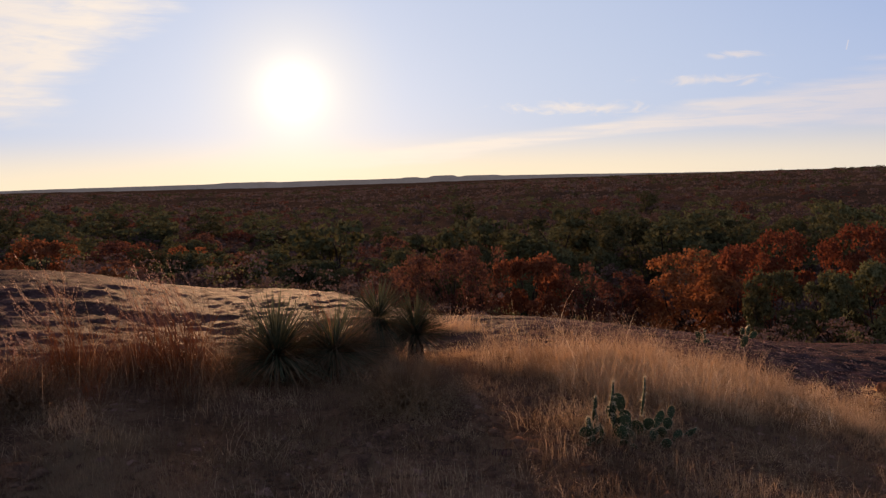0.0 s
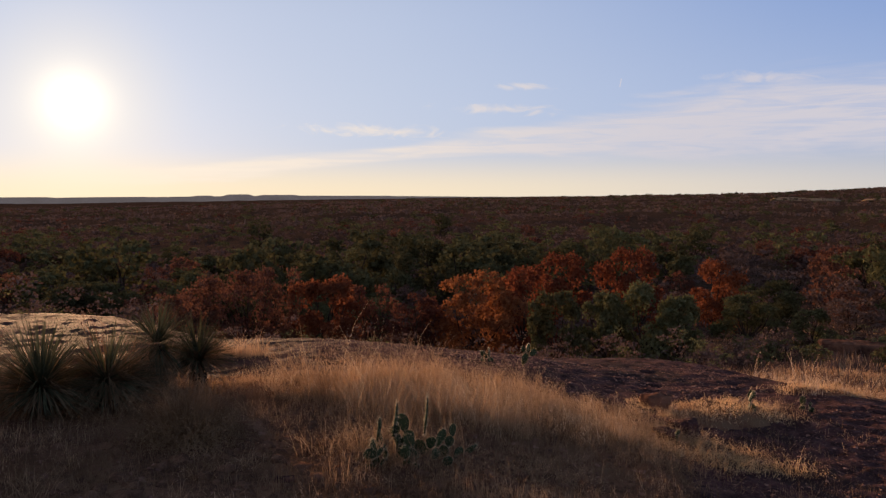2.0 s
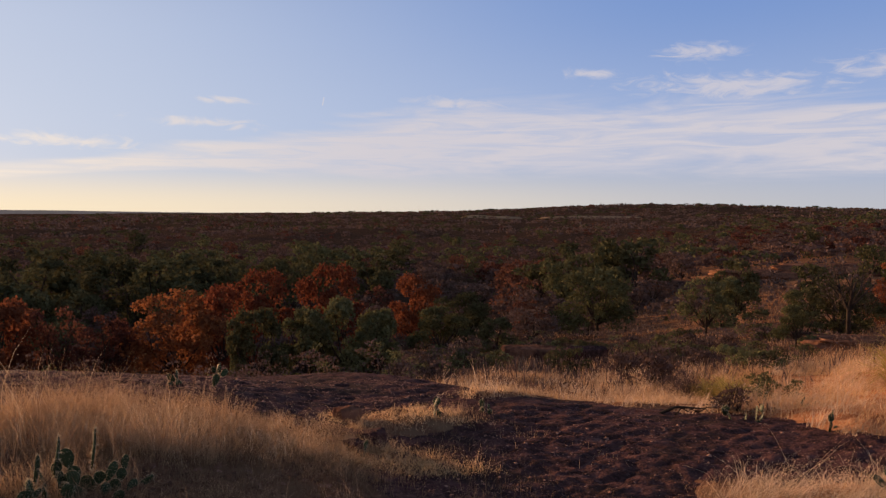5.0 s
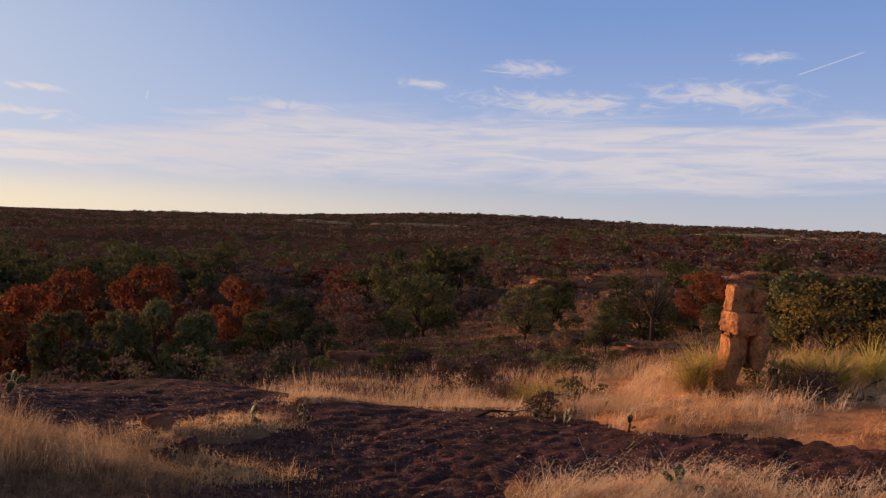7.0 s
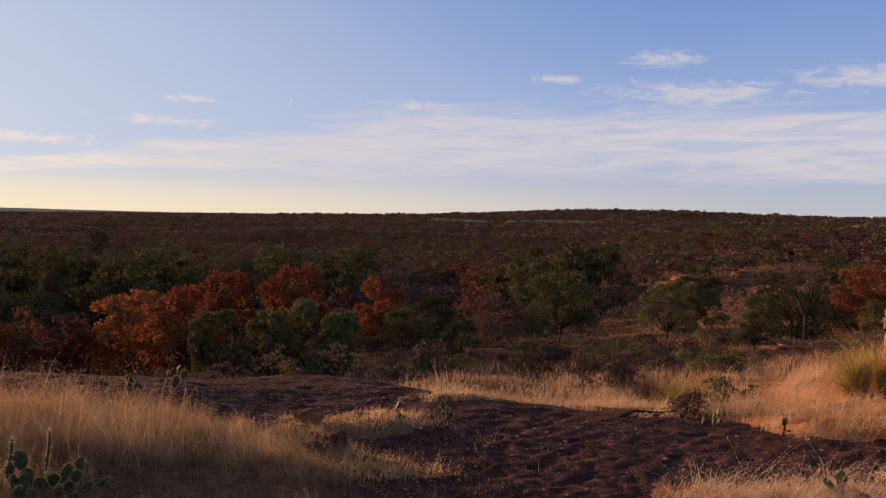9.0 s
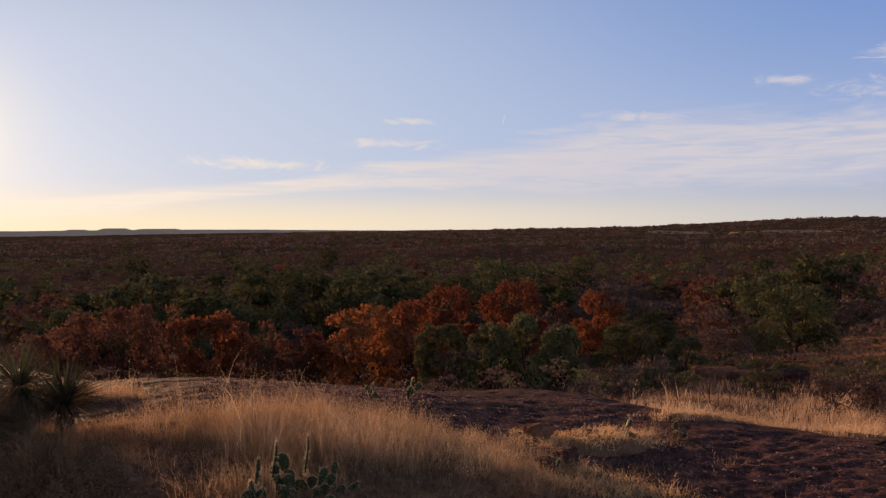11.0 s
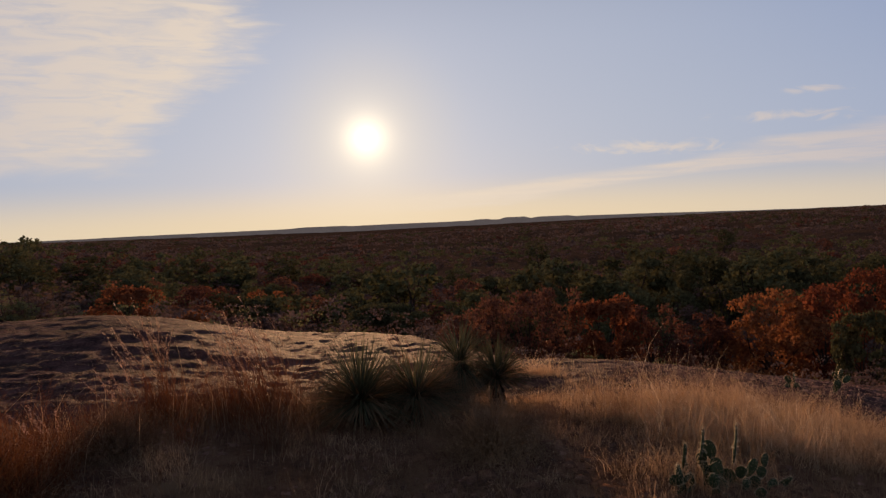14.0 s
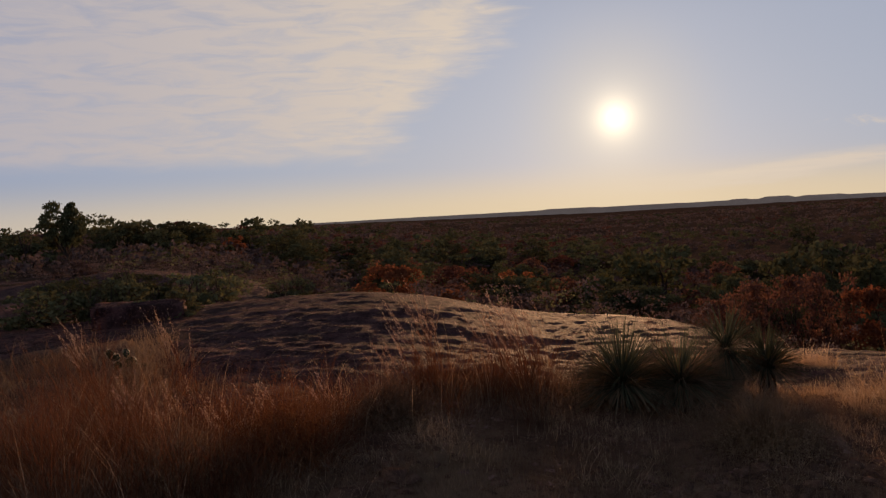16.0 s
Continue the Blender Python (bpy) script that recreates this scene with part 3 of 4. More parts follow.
meadow("grass_plumes", "long pale arching stems over the tall grass", BLEACHED, 700, lambda x, y: mound(x, y), 0.44, wide=0.0010, clump=7, reach=0.05, box=(-0.4, 4.4, 4.8, 8.0), lean=0.6, bend=1.9, grow=lambda x, y: 1 - 0.5 * sstep(1.6, 3.2, x), fluff=4)
meadow("yucca_grass", "orange-brown grass growing among the yuccas", STRAW, 420, lambda x, y: sstep(1.0, 0.4, np.hypot((x + 0.95) / 0.8, (y - 6.75) / 0.45)), 0.46, wide=0.0014, clump=26, reach=0.06, box=(-2, 0, 6, 7.5), lean=0.5, bend=1.4, fluff=2)
meadow("cactus_grass", "pale wisps of dry grass round the cactus", STRAW, 300, lambda x, y: sstep(1.0, 0.3, np.hypot((x - 0.95) / 0.6, (y - 5.0) / 0.35)), 0.27, wide=0.0009, clump=20, reach=0.06, box=(0.2, 1.8, 4.4, 5.5), lean=0.8, bend=1.6, fluff=2)
meadow("golden_tuft", "golden grass tuft at the edge of the slab", GOLDEN, 200, lambda x, y: sstep(1.0, 0.5, np.hypot((x - 0.02) / 0.32, (y - 8.6) / 0.22)), 0.30, wide=0.0018, clump=26, reach=0.07, box=(-0.5, 0.8, 8.2, 9), lean=0.6, bend=1.5, fluff=2)
meadow("hill_thatch", "short brown grass over the slopes", THATCH, 4000, lambda x, y: on_soil(x, y) * sstep(8, 10, np.hypot(x, y)), 0.10, wide=0.004, clump=8, reach=0.14, box=(-16, 26, 5, 24), lean=0.8, bend=1.2)


def fuzz(name, label, material, n, where, tall, wide, box, flat=0.9):
    """A mat of short fine blades, one pointed sliver each."""
    q = rng.uniform((box[0], box[2]), (box[1], box[3]), (n, 2))
    q = q[rng.uniform(size=n) < where(q[:, 0], q[:, 1])]
    k = len(q)
    base = np.column_stack([q, ground_at(q[:, 0], q[:, 1]) - 0.006])
    a, lean = rng.uniform(0, 6.283, k), np.abs(rng.normal(0, flat, k)).clip(0, 1.45)
    ln = tall * rng.uniform(0.4, 1.4, k) * (0.5 + fbm(q[:, 0] * 2.3, q[:, 1] * 2.3, 3, 86))
    tip = base + np.stack([np.cos(a) * np.sin(lean), np.sin(a) * np.sin(lean), np.cos(lean)], 1) * ln[:, None]
    t = rng.uniform(0, 6.283, k)
    side = np.stack([np.cos(t), np.sin(t), np.zeros(k)], 1) * (wide * rng.uniform(0.6, 1.4, k))[:, None]
    v = np.stack([base - side, base + side, tip], 1).reshape(-1, 3)
    return tagged(part(name, mesh_of(name, v, np.arange(3 * k).reshape(-1, 3), material)), label, "grass", kind="stuff")


fuzz("matted_grass", "short brown dead grass matting the soil", THATCH, 230000, lambda x, y: on_soil(x, y, -0.05) * (0.30 + 0.70 * sstep(0.40, 0.55, fbm(x * 1.3, y * 1.3, 3, 81))), 0.075, 0.0016, (-5.2, 4.8, 2.7, 7.2))
fuzz("tawny_mat", "short tawny grass in patches on the soil", STRAW, 90000, lambda x, y: on_soil(x, y, -0.05) * sstep(0.46, 0.60, fbm(x * 1.1, y * 1.1, 3, 83)), 0.10, 0.0014, (-5.2, 5.6, 2.7, 7.2), 0.7)
fuzz("hillside_mat", "short golden grass covering orange soil", GOLDEN, 80000, lambda x, y: on_soil(x, y) * sstep(46, 53, np.degrees(np.arctan2(x, y))) * (0.04 + 0.8 * sstep(0.42, 0.56, fbm(x * 1.2, y * 1.0, 3, 77))), 0.065, 0.003, (6, 16, 1.5, 12), 0.9)
fuzz("strip_mat", "short tawny grass behind the slab", STRAW, 60000, lambda x, y: on_soil(x, y) * sstep(20, 16, np.hypot(x, y)) * (0.1 + 0.9 * sstep(0.40, 0.54, fbm(x * 1.1, y * 1.1, 3, 78))) * sstep(30, 36, np.degrees(np.arctan2(x, y))) * sstep(56, 48, np.degrees(np.arctan2(x, y))), 0.10, 0.0035, (5.5, 15, 7, 17), 0.7)


def slope_chance(x, y):
    r, az = np.hypot(x, y), np.degrees(np.arctan2(x, y))
    return on_soil(x, y) * sstep(30, 36, az) * sstep(13, 15, r) * np.minimum(1, (20 / r) ** 1.3) * (1 - 0.8 * sstep(54, 60, az) * sstep(22, 18, r)) * (0.2 + 0.8 * sstep(0.38, 0.52, fbm(x / 4, y / 4, 3, 88)))


fuzz("slope_brush", "dry brown brush and grass over the slopes", BROWN, 110000, slope_chance, 0.30, 0.014, (6, 60, 6, 50), 1.0)
fuzz("slope_grass", "tawny grass between brush on the slopes", STRAW, 110000, slope_chance, 0.20, 0.014, (6, 60, 6, 50), 1.0)


def seed_grass(az, r, tall, stems, spread=0.12):
    """A standing clump of bluestem with pale feathery heads."""
    p = spot(az, r)
    n = stems
    base = rng.normal(0, spread * 0.5, (n, 3)) * [1, 1, 0]
    lean = np.abs(rng.normal(0.10, 0.07, n))
    head = rng.normal(3.3, 0.7, n)
    h = tall * rng.uniform(0.65, 1.05, n)
    v, f = blades(base, h, 0.0024, lean, rng.uniform(0.25, 0.65, n), head)
    low = rng.normal(0, spread * 0.6, (n * 3, 3)) * [1, 1, 0]
    v2, f2 = blades(low, tall * rng.uniform(0.25, 0.6, n * 3), 0.003, np.abs(rng.normal(0.15, 0.2, n * 3)), rng.uniform(0.2, 0.8, n * 3))
    thing = tagged(new("bluestem_clump"), "russet bluestem clump with pale feathery seed heads", "grass", "bluestem clumps")
    thing.location = p
    tagged(part("stem_tuft", mesh_of("stem_tuft", np.concatenate([v, v2]), [f[0], f[1], f2[0] + len(v), f2[1] + len(v)], BLUESTEM), thing), kind="stuff")
    tips = v.reshape(-1, 7, 3)
    t = rng.uniform(-0.25, 1.0, (n, 80, 1))
    pts = (tips[:, 4:5] * (1 - t) + tips[:, 6:7] * t).reshape(-1, 3) + rng.normal(0, 0.005, (n * 80, 3))
    fv, ff = leaf_cards(pts, np.full(len(pts), 0.0034))
    tagged(part("seed_fluff", mesh_of("seed_fluff", fv, ff, SEED), thing, "pale fluffy seed heads"), kind="stuff")
    return thing


for az, r, tall, stems in ((-25.2, 6.4, 0.86, 13), (-24.4, 6.5, 0.95, 16), (-20.2, 6.4, 0.76, 10), (-19.0, 6.4, 0.88, 15), (-17.9, 6.4, 0.88, 14), (-17.0, 6.5, 0.94, 14), (-26.8, 6.2, 0.5, 10),
                           (-41.5, 5.6, 0.55, 8), (-39.0, 5.5, 0.5, 8), (-44.0, 5.9, 0.55, 8), (-46.0, 7.6, 0.8, 14), (-40.6, 7.6, 0.8, 10), (-36.0, 5.8, 0.45, 8), (-31.5, 5.8, 0.4, 8), (-8.3, 9.0, 0.5, 4), (-8.0, 9.1, 0.42, 3)):
    seed_grass(az, r, tall, stems)


def yucca(az, r, radius, leaves, trunk=0.0, dead=60, up=0.2):
    """A rosette of stiff pointed leaves, over a skirt of dead ones or a short stem."""
    thing = tagged(new("yucca"), "yucca with stiff grey-green leaves over dead brown ones" if not trunk else "upright yucca on a short shaggy stem", "yucca", "yuccas")
    thing.location = spot(az, r)

    def rosette(n, low, high, length, wide, z, droop=0.12):
        a, e = rng.uniform(0, 2 * np.pi, n), np.arcsin(rng.uniform(math.sin(low), math.sin(high), n))
        d = np.stack([np.cos(a) * np.cos(e), np.sin(a) * np.cos(e), np.sin(e)], 1)
        side = np.cross(d, [0, 0, 1.0])
        side /= np.linalg.norm(side, axis=1)[:, None] + 1e-6
        fold = np.cross(side, d)
        ln = (length * rng.uniform(0.75, 1.1, n))[:, None]
        o = np.array([0, 0, z]) + d * 0.03
        sag = np.array([0, 0, -1.0]) * ln * rng.uniform(0.0, droop, (n, 1)) * np.cos(e)[:, None]
        m = o + d * ln * 0.5 + sag * 0.25
        t = o + d * ln + sag
        v = np.stack([o - side * wide * 0.7, o + side * wide * 0.7, m + side * wide, m - fold * wide * 0.5, m - side * wide, t], 1).reshape(-1, 3)
        k = np.arange(n)[:, None] * 6
        return v, [k + [0, 1, 2, 3], k + [0, 3, 4, 0][:3], k + [3, 2, 5], k + [4, 3, 5]]

    z = trunk + 0.12
    v, f = rosette(leaves, radians(-40 if trunk > 0.1 else -8), radians(80), radius, 0.0036, z, 0.30 if trunk > 0.1 else 0.45)
    v[:, 2] = np.abs(v[:, 2]) + 0.005
    part("green_leaves", mesh_of("green_leaves", v, f, YUCCA), thing)
    v, f = rosette(dead, radians(-75 if trunk > 0.1 else -12), radians(-30 if trunk > 0.1 else 50), radius * 0.9, 0.0042, z - 0.02, 0.3 if trunk > 0.1 else 0.8)
    v[:, 2] = np.abs(v[:, 2]) + 0.005
    part("dead_leaves", mesh_of("dead_leaves", v, f, YUCCA_DEAD), thing, "dry brown hanging leaves")
    bm = bmesh.new()
    bmesh.ops.create_cone(bm, segments=9, radius1=0.075, radius2=0.055, depth=z + 0.08, cap_ends=True)
    bmesh.ops.translate(bm, verts=bm.verts, vec=(0, 0, z / 2 - 0.04))
    for vert in bm.verts:
        vert.co.x += 0.012 * noise.noise(vert.co * 9)
    me = bpy.data.meshes.new("stem")
    bm.to_mesh(me)
    bm.free()
    me.materials.append(BARK)
    part("stem", me, thing)
    return thing


yucca(-11.6, 6.25, 0.56, 620, 0.05, 520)
yucca(-7.8, 6.35, 0.52, 340, 0.05, 900)
yucca(-4.7, 6.9, 0.42, 460, 0.22, 420)
yucca(-2.2, 6.95, 0.40, 420, 0.10, 380)
yucca(67.6, 11.0, 0.30, 120, 0.26, 110)


def tangle_bush(az, r, radius, tall, stems, material, label):
    """A low round bush of fine dead stems, dense at its foot and frayed at its rim."""
    a, u = rng.uniform(0, 2 * np.pi, stems), rng.uniform(0, 1, stems)
    d = np.stack([np.cos(a) * np.sqrt(1 - u * u), np.sin(a) * np.sqrt(1 - u * u), u], 1)
    base = d * rng.uniform(0.05, 0.75, (stems, 1)) * [radius, radius, tall]
    v, f = blades(base, 0.45 * radius * rng.uniform(0.5, 1.3, stems), 0.0016, np.arccos(u) + rng.normal(0, 0.35, stems), rng.normal(0.3, 0.6, stems), a + rng.normal(0, 0.5, stems))
    awn, quads = leaf_cards(v.reshape(-1, 7, 3)[:, 4:].reshape(-1, 3), np.full(stems * 3, 0.0055))
    thing = tagged(new("dead_bush"), label, "bush", "dead bushes")
    thing.location = spot(az, r)
    tagged(part("stem_tangle", mesh_of("stem_tangle", v, f, material), thing), kind="stuff")
    tagged(part("dry_leaves", mesh_of("dry_leaves", awn, quads, material), thing), kind="stuff")
    return thing


tangle_bush(-2.9, 5.35, 0.42, 0.34, 3000, THATCH, "round dead bush of fine grey-brown stems beside the yuccas")
tangle_bush(-34.6, 5.2, 0.46, 0.40, 3200, BLUESTEM, "dark rounded bush with a russet rim among tall grass")
tangle_bush(-27.6, 5.7, 0.36, 0.36, 2200, THATCH, "brown rounded tangle of dry stems in grass")
tangle_bush(-41.5, 5.0, 0.40, 0.36, 2400, THATCH, "dark tangle of dead stems in tall grass")
tangle_bush(69.3, 11.3, 0.50, 0.42, 2000, BROWN, "grey-brown dead bush beside the stone stack")
tangle_bush(50.6, 12.2, 0.50, 0.45, 2000, BROWN, "grey twiggy dead bush at the slab's edge")


# prickly pears
def pad_mesh(name, length, width, thick, seed):
    """One flat pear-shaped pad standing on its narrow end, with the low bumps of its spine cushions."""
    bm = bmesh.new()
    bmesh.ops.create_uvsphere(bm, u_segments=14, v_segments=9, radius=1)
    for v in bm.verts:
        x, y, z = v.co
        u = (z + 1) / 2
        w = 0.62 + 0.38 * math.sin(min(1, u * 1.15) * math.pi / 2)
        v.co = Vector((x * width / 2 * w, y * thick / 2 * (1.1 - 0.3 * u) + 0.012 * math.sin(u * 3 + seed), u * length))
        v.co.y += 0.004 * noise.noise(v.co * 40 + Vector((seed, 0, 0)))
    for face in bm.faces:
        face.smooth = True
    me = bpy.data.meshes.new(name)
    bm.to_mesh(me)
    bm.free()
    me.materials.append(CACTUS)
    return me


def spine_mesh(name, pad, seed):
    local = np.random.default_rng(seed)
    co = np.array([v.co[:] for v in pad.vertices])
    no = np.array([v.normal[:] for v in pad.vertices])
    pick = local.integers(0, len(co), 130)
    b = np.repeat(co[pick], 2, 0)
    d = np.repeat(no[pick], 2, 0) + local.normal(0, 0.45, (260, 3))
    d /= np.linalg.norm(d, axis=1)[:, None]
    s = np.cross(d, local.normal(size=(260, 3)))
    s /= np.linalg.norm(s, axis=1)[:, None]
    t = b + d * local.uniform(0.012, 0.03, (260, 1))
    v = np.stack([b - s * 0.0008, b + s * 0.0008, t], 1).reshape(-1, 3)
    return mesh_of(name, v, np.arange(780).reshape(-1, 3), SPINE)


PADS = [pad_mesh("pad", 0.15, 0.125, 0.022, 1), pad_mesh("pad", 0.17, 0.10, 0.02, 2), pad_mesh("pad", 0.12, 0.105, 0.02, 3)]
SPINES = [spine_mesh("spines", p, 5 + k) for k, p in enumerate(PADS)]


def cactus(az, r, pads, spread, label, seed, size=1.0, tiers=2, stalks=()):
    """A prickly pear: pads rising from the ground and from the rims of other pads."""
    local = random.Random(seed)
    thing = tagged(new("prickly_pear"), label, "cactus", "prickly pears")
    thing.location = spot(az, r) - Vector((0, 0, 0.02))
    made = []
    for k in range(pads):
        kind = local.randrange(3)
        s = size * local.uniform(0.7, 1.1)
        if k < max(2, int(pads * 0.5)):
            # pads on the ground stand upright in the middle and lean out at the rim
            a, d = local.uniform(0, 6.283), local.random() ** 0.6
            m = pose(spread * d * math.cos(a), spread * d * math.sin(a) * 0.6, 0, local.gauss(0, 14) - 26 * d * math.sin(a), 30 * d * math.cos(a) + local.gauss(0, 10), local.uniform(-70, 70))
            level = 0
        else:
            below, level, ks = local.choice([q for q in made if q[1] < tiers - 1])
            m = below @ pose(local.gauss(0, 0.025) * size, 0, 0.92 * ks, local.gauss(0, 10), local.gauss(0, 24), local.uniform(-60, 60))
            level += 1
        made.append((m, level, s * (0.15, 0.17, 0.12)[kind]))
        pad = part("pad", PADS[kind], thing, m=m @ Matrix.Scale(s, 4))
        tagged(part("spine_cover", SPINES[kind], pad, "fine pale spines"), kind="stuff")
    for x, y, z, lean, turn, long in stalks:
        pad = part("pad", PADS[1], thing, "upright narrow pad with a pale spiny rim", m=pose(x, y, z, 0, lean, turn) @ Matrix.Diagonal((0.85, 0.8, long, 1)))
        tagged(part("spine_cover", SPINES[1], pad, "fine pale spines"), kind="stuff")
    return thing


cactus(11.9, 4.9, 44, 0.34, "large prickly pear with spiny green pads among dry grass", 4, 0.72, 3, ((-0.08, -0.02, 0.17, 14, 74, 1.25), (0.11, 0.0, 0.17, 3, 76, 1.35), (-0.17, 0.0, 0.14, -8, 66, 0.95)))
cactus(34.2, 8.7, 8, 0.22, "small prickly pear beside dry grass on the slab", 5, 0.8)
cactus(37.6, 9.3, 5, 0.16, "small prickly pear at the edge of the slab", 6, 0.75)
cactus(59.3, 9.3, 5, 0.14, "small prickly pear with two tall round pads", 7, 0.75)
cactus(55.0, 9.9, 11, 0.45, "low spreading prickly pear in dark scrub", 8, 0.75)
cactus(55.6, 11.4, 6, 0.3, "prickly pear catching light beside yellow grass", 9, 0.75)
cactus(57.6, 10.8, 4, 0.2, "small prickly pear on grassy soil", 10, 0.7)
cactus(17.8, 9.2, 9, 0.4, "flat spreading prickly pear on bare rock", 11, 0.8)
cactus(63.6, 7.3, 6, 0.3, "half-hidden prickly pear behind pale grass", 12, 0.9)
cactus(-43.4, 8.9, 8, 0.3, "prickly pear with dark rounded pads on the slab's edge", 13, 0.8)
cactus(-38.0, 5.6, 7, 0.25, "dark prickly pear sunk in russet grass", 14, 0.7)
cactus(29.6, 6.9, 4, 0.15, "tiny prickly pear in short grass", 15, 0.7)


# stones
def rock_mesh(name, size, material, seed, cuts=4, rough=0.18, blocky=0.6, pits=0.0):
    """A worn block: a rounded box broken up by coarse and fine noise."""
    bm = bmesh.new()
    bmesh.ops.create_cube(bm, size=2)
    bmesh.ops.subdivide_edges(bm, edges=bm.edges, cuts=cuts, use_grid_fill=True)
    shift = Vector((seed * 3.7, seed * 1.3, seed * 2.1))
    for v in bm.verts:
        p = v.co.copy()
        ball = p.normalized() * 1.25
        p = p * blocky + ball * (1 - blocky)
        pit = max(0.0, noise.noise(p * 5.3 + shift * 1.7) - 0.12) * pits
        d = noise.noise(p * 1.1 + shift) * rough + noise.noise(p * 3.1 + shift) * rough * 0.45 + noise.noise(p * 7 + shift) * rough * 0.35 + noise.noise(p * 14 + shift) * rough * 0.2
        p = p * (1 + d - pit)
        v.co = Vector((p.x * size[0] / 2, p.y * size[1] / 2, p.z * size[2] / 2))
    for face in bm.faces:
        face.smooth = True
    me = bpy.data.meshes.new(name)
    bm.to_mesh(me)
    bm.free()
    me.materials.append(material)
    return me


def pillar():
    """The stack of weathered stone: two legs under a wide block, a notched block on top."""
    thing = tagged(new("rock_stack"), "stack of weathered orange stone blocks on a hollowed two-legged base", "rock")
    thing.matrix_basis = pose(*spot(65.75, 11.9), 0, 0, -66) @ Matrix.Diagonal((0.86, 0.86, 0.94, 1))

    def block(name, size, seed, m, bend=None, blocky=0.8, rough=0.10, cuts=16):
        me = rock_mesh(name, size, SANDSTONE, seed, cuts, rough, blocky, 0.22)
        if bend:
            for v in me.vertices:
                v.co = bend(*v.co)
        return part(name, me, thing, m=m @ pose(0, 0, 0, 0, 0, 32))

    # the first leg swings out to a broad foot, the second hangs short and narrows downwards
    block("leg", (0.29, 0.30, 0.76), 1, pose(-0.14, 0.0, 0.42), lambda x, y, z: (x - 0.22 * max(0.0, 0.12 - z) ** 0.8 * 1.3, y, z), 0.70, 0.17, 20)
    block("foot", (0.28, 0.30, 0.36), 2, pose(-0.34, -0.02, 0.12, 0, -10, 0), None, 0.6, 0.17, 12)
    block("leg", (0.20, 0.26, 0.48), 3, pose(0.23, 0.0, 0.585, 0, 12, 0), lambda x, y, z: (x * (0.72 + 0.8 * (z + 0.23)) - 0.02, y, z), 0.66, 0.17, 16)
    block("web", (0.30, 0.12, 0.44), 4, pose(0.08, 0.20, 0.56), None, 0.6, 0.16, 12)
    block("middle_block", (0.55, 0.42, 0.30), 5, pose(-0.01, -0.05, 0.975, 3, 3, 9), lambda x, y, z: (x - 0.10 * max(0.0, z), y, z), 0.93, 0.10, 20)
    block("top_block", (0.34, 0.31, 0.37), 6, pose(-0.10, 0.02, 1.30, 0, 4, -6), lambda x, y, z: (x * (0.95 - 0.4 * z), y, z - 0.5 * max(0.0, -x - 0.06) * max(0.0, z) * 2), 0.80, 0.11, 18)
    block("chip", (0.16, 0.21, 0.30), 7, pose(0.18, -0.02, 1.285, 0, 12, -4), lambda x, y, z: (x * (0.85 + 0.9 * (z + 0.14)), y, z), 0.75, 0.12, 14)
    return thing


pillar()


def stone(az, r, size, label, seed, material=GRANITE, sink=0.3, turn=0.0):
    long = size[0] > 0.9
    thing = tagged(part("stone", rock_mesh("stone", size, material, seed, 14 if long else 6, 0.15 if long else 0.22, 0.92 if long else 0.6)), label, "stone", "loose stones")
    thing.matrix_basis = pose(*(spot(az, r) + Vector((0, 0, size[2] * (0.5 - sink)))), 0, 0, turn)
    return thing


stone(28.3, 8.5, (0.24, 0.2, 0.2), "reddish stone lying on the slab beside dry grass", 11, BENCH)
stone(30.2, 7.3, (0.22, 0.18, 0.16), "small dark stone in short grass", 12)
stone(29.0, 7.0, (0.16, 0.14, 0.10), "small flat stone in short grass", 13)
stone(68.9, 11.3, (0.20, 0.2, 0.26), "low stone stump beside the stack", 14, SANDSTONE)
stone(40.0, 26.6, (1.9, 0.8, 0.62), "long low red stone ledge", 15, BENCH, 0.35, -40)
stone(43.6, 26.8, (1.2, 0.7, 0.6), "low red ledge in brush", 16, GRANITE, 0.35, -40)
stone(3.6, 4.5, (0.10, 0.07, 0.03), "flat pale stone chip on soil", 17)
stone(8.5, 5.3, (0.14, 0.08, 0.04), "pale stone flake half in soil", 18)
stone(-42.4, 13.0, (1.2, 0.7, 0.40), "low flat-topped dark boulder at the grass edge", 22, GRANITE, 0.3, 40)
stone(-24.0, 7.2, (0.45, 0.35, 0.24), "dark boulder in russet grass", 19)
stone(-21.0, 7.0, (0.5, 0.35, 0.26), "dark weathered boulder behind seed grass", 20)


def fountain_grass(az, r, radius, n, label):
    """Sotol or coarse grass: a fountain of arching yellow-green leaves."""
    base = rng.normal(0, 0.05, (n, 3)) * [1, 1, 0]
    v, f = blades(base, radius * rng.uniform(0.7, 1.2, n), 0.005, np.abs(rng.normal(0.5, 0.3, n)), rng.uniform(0.5, 1.6, n))
    thing = tagged(new("sotol"), label, "plant", "sotols")
    thing.location = spot(az, r)
    part("leaves", mesh_of("leaves", v, f, SOTOL), thing)
    v, f = blades(base[: n // 3], radius * 0.6, 0.005, rng.uniform(0.8, 1.4, n // 3), rng.uniform(0.1, 0.5, n // 3))
    part("dead_leaves", mesh_of("dead_leaves", v, f, STRAW), thing, "straw-coloured dead leaves")
    return thing


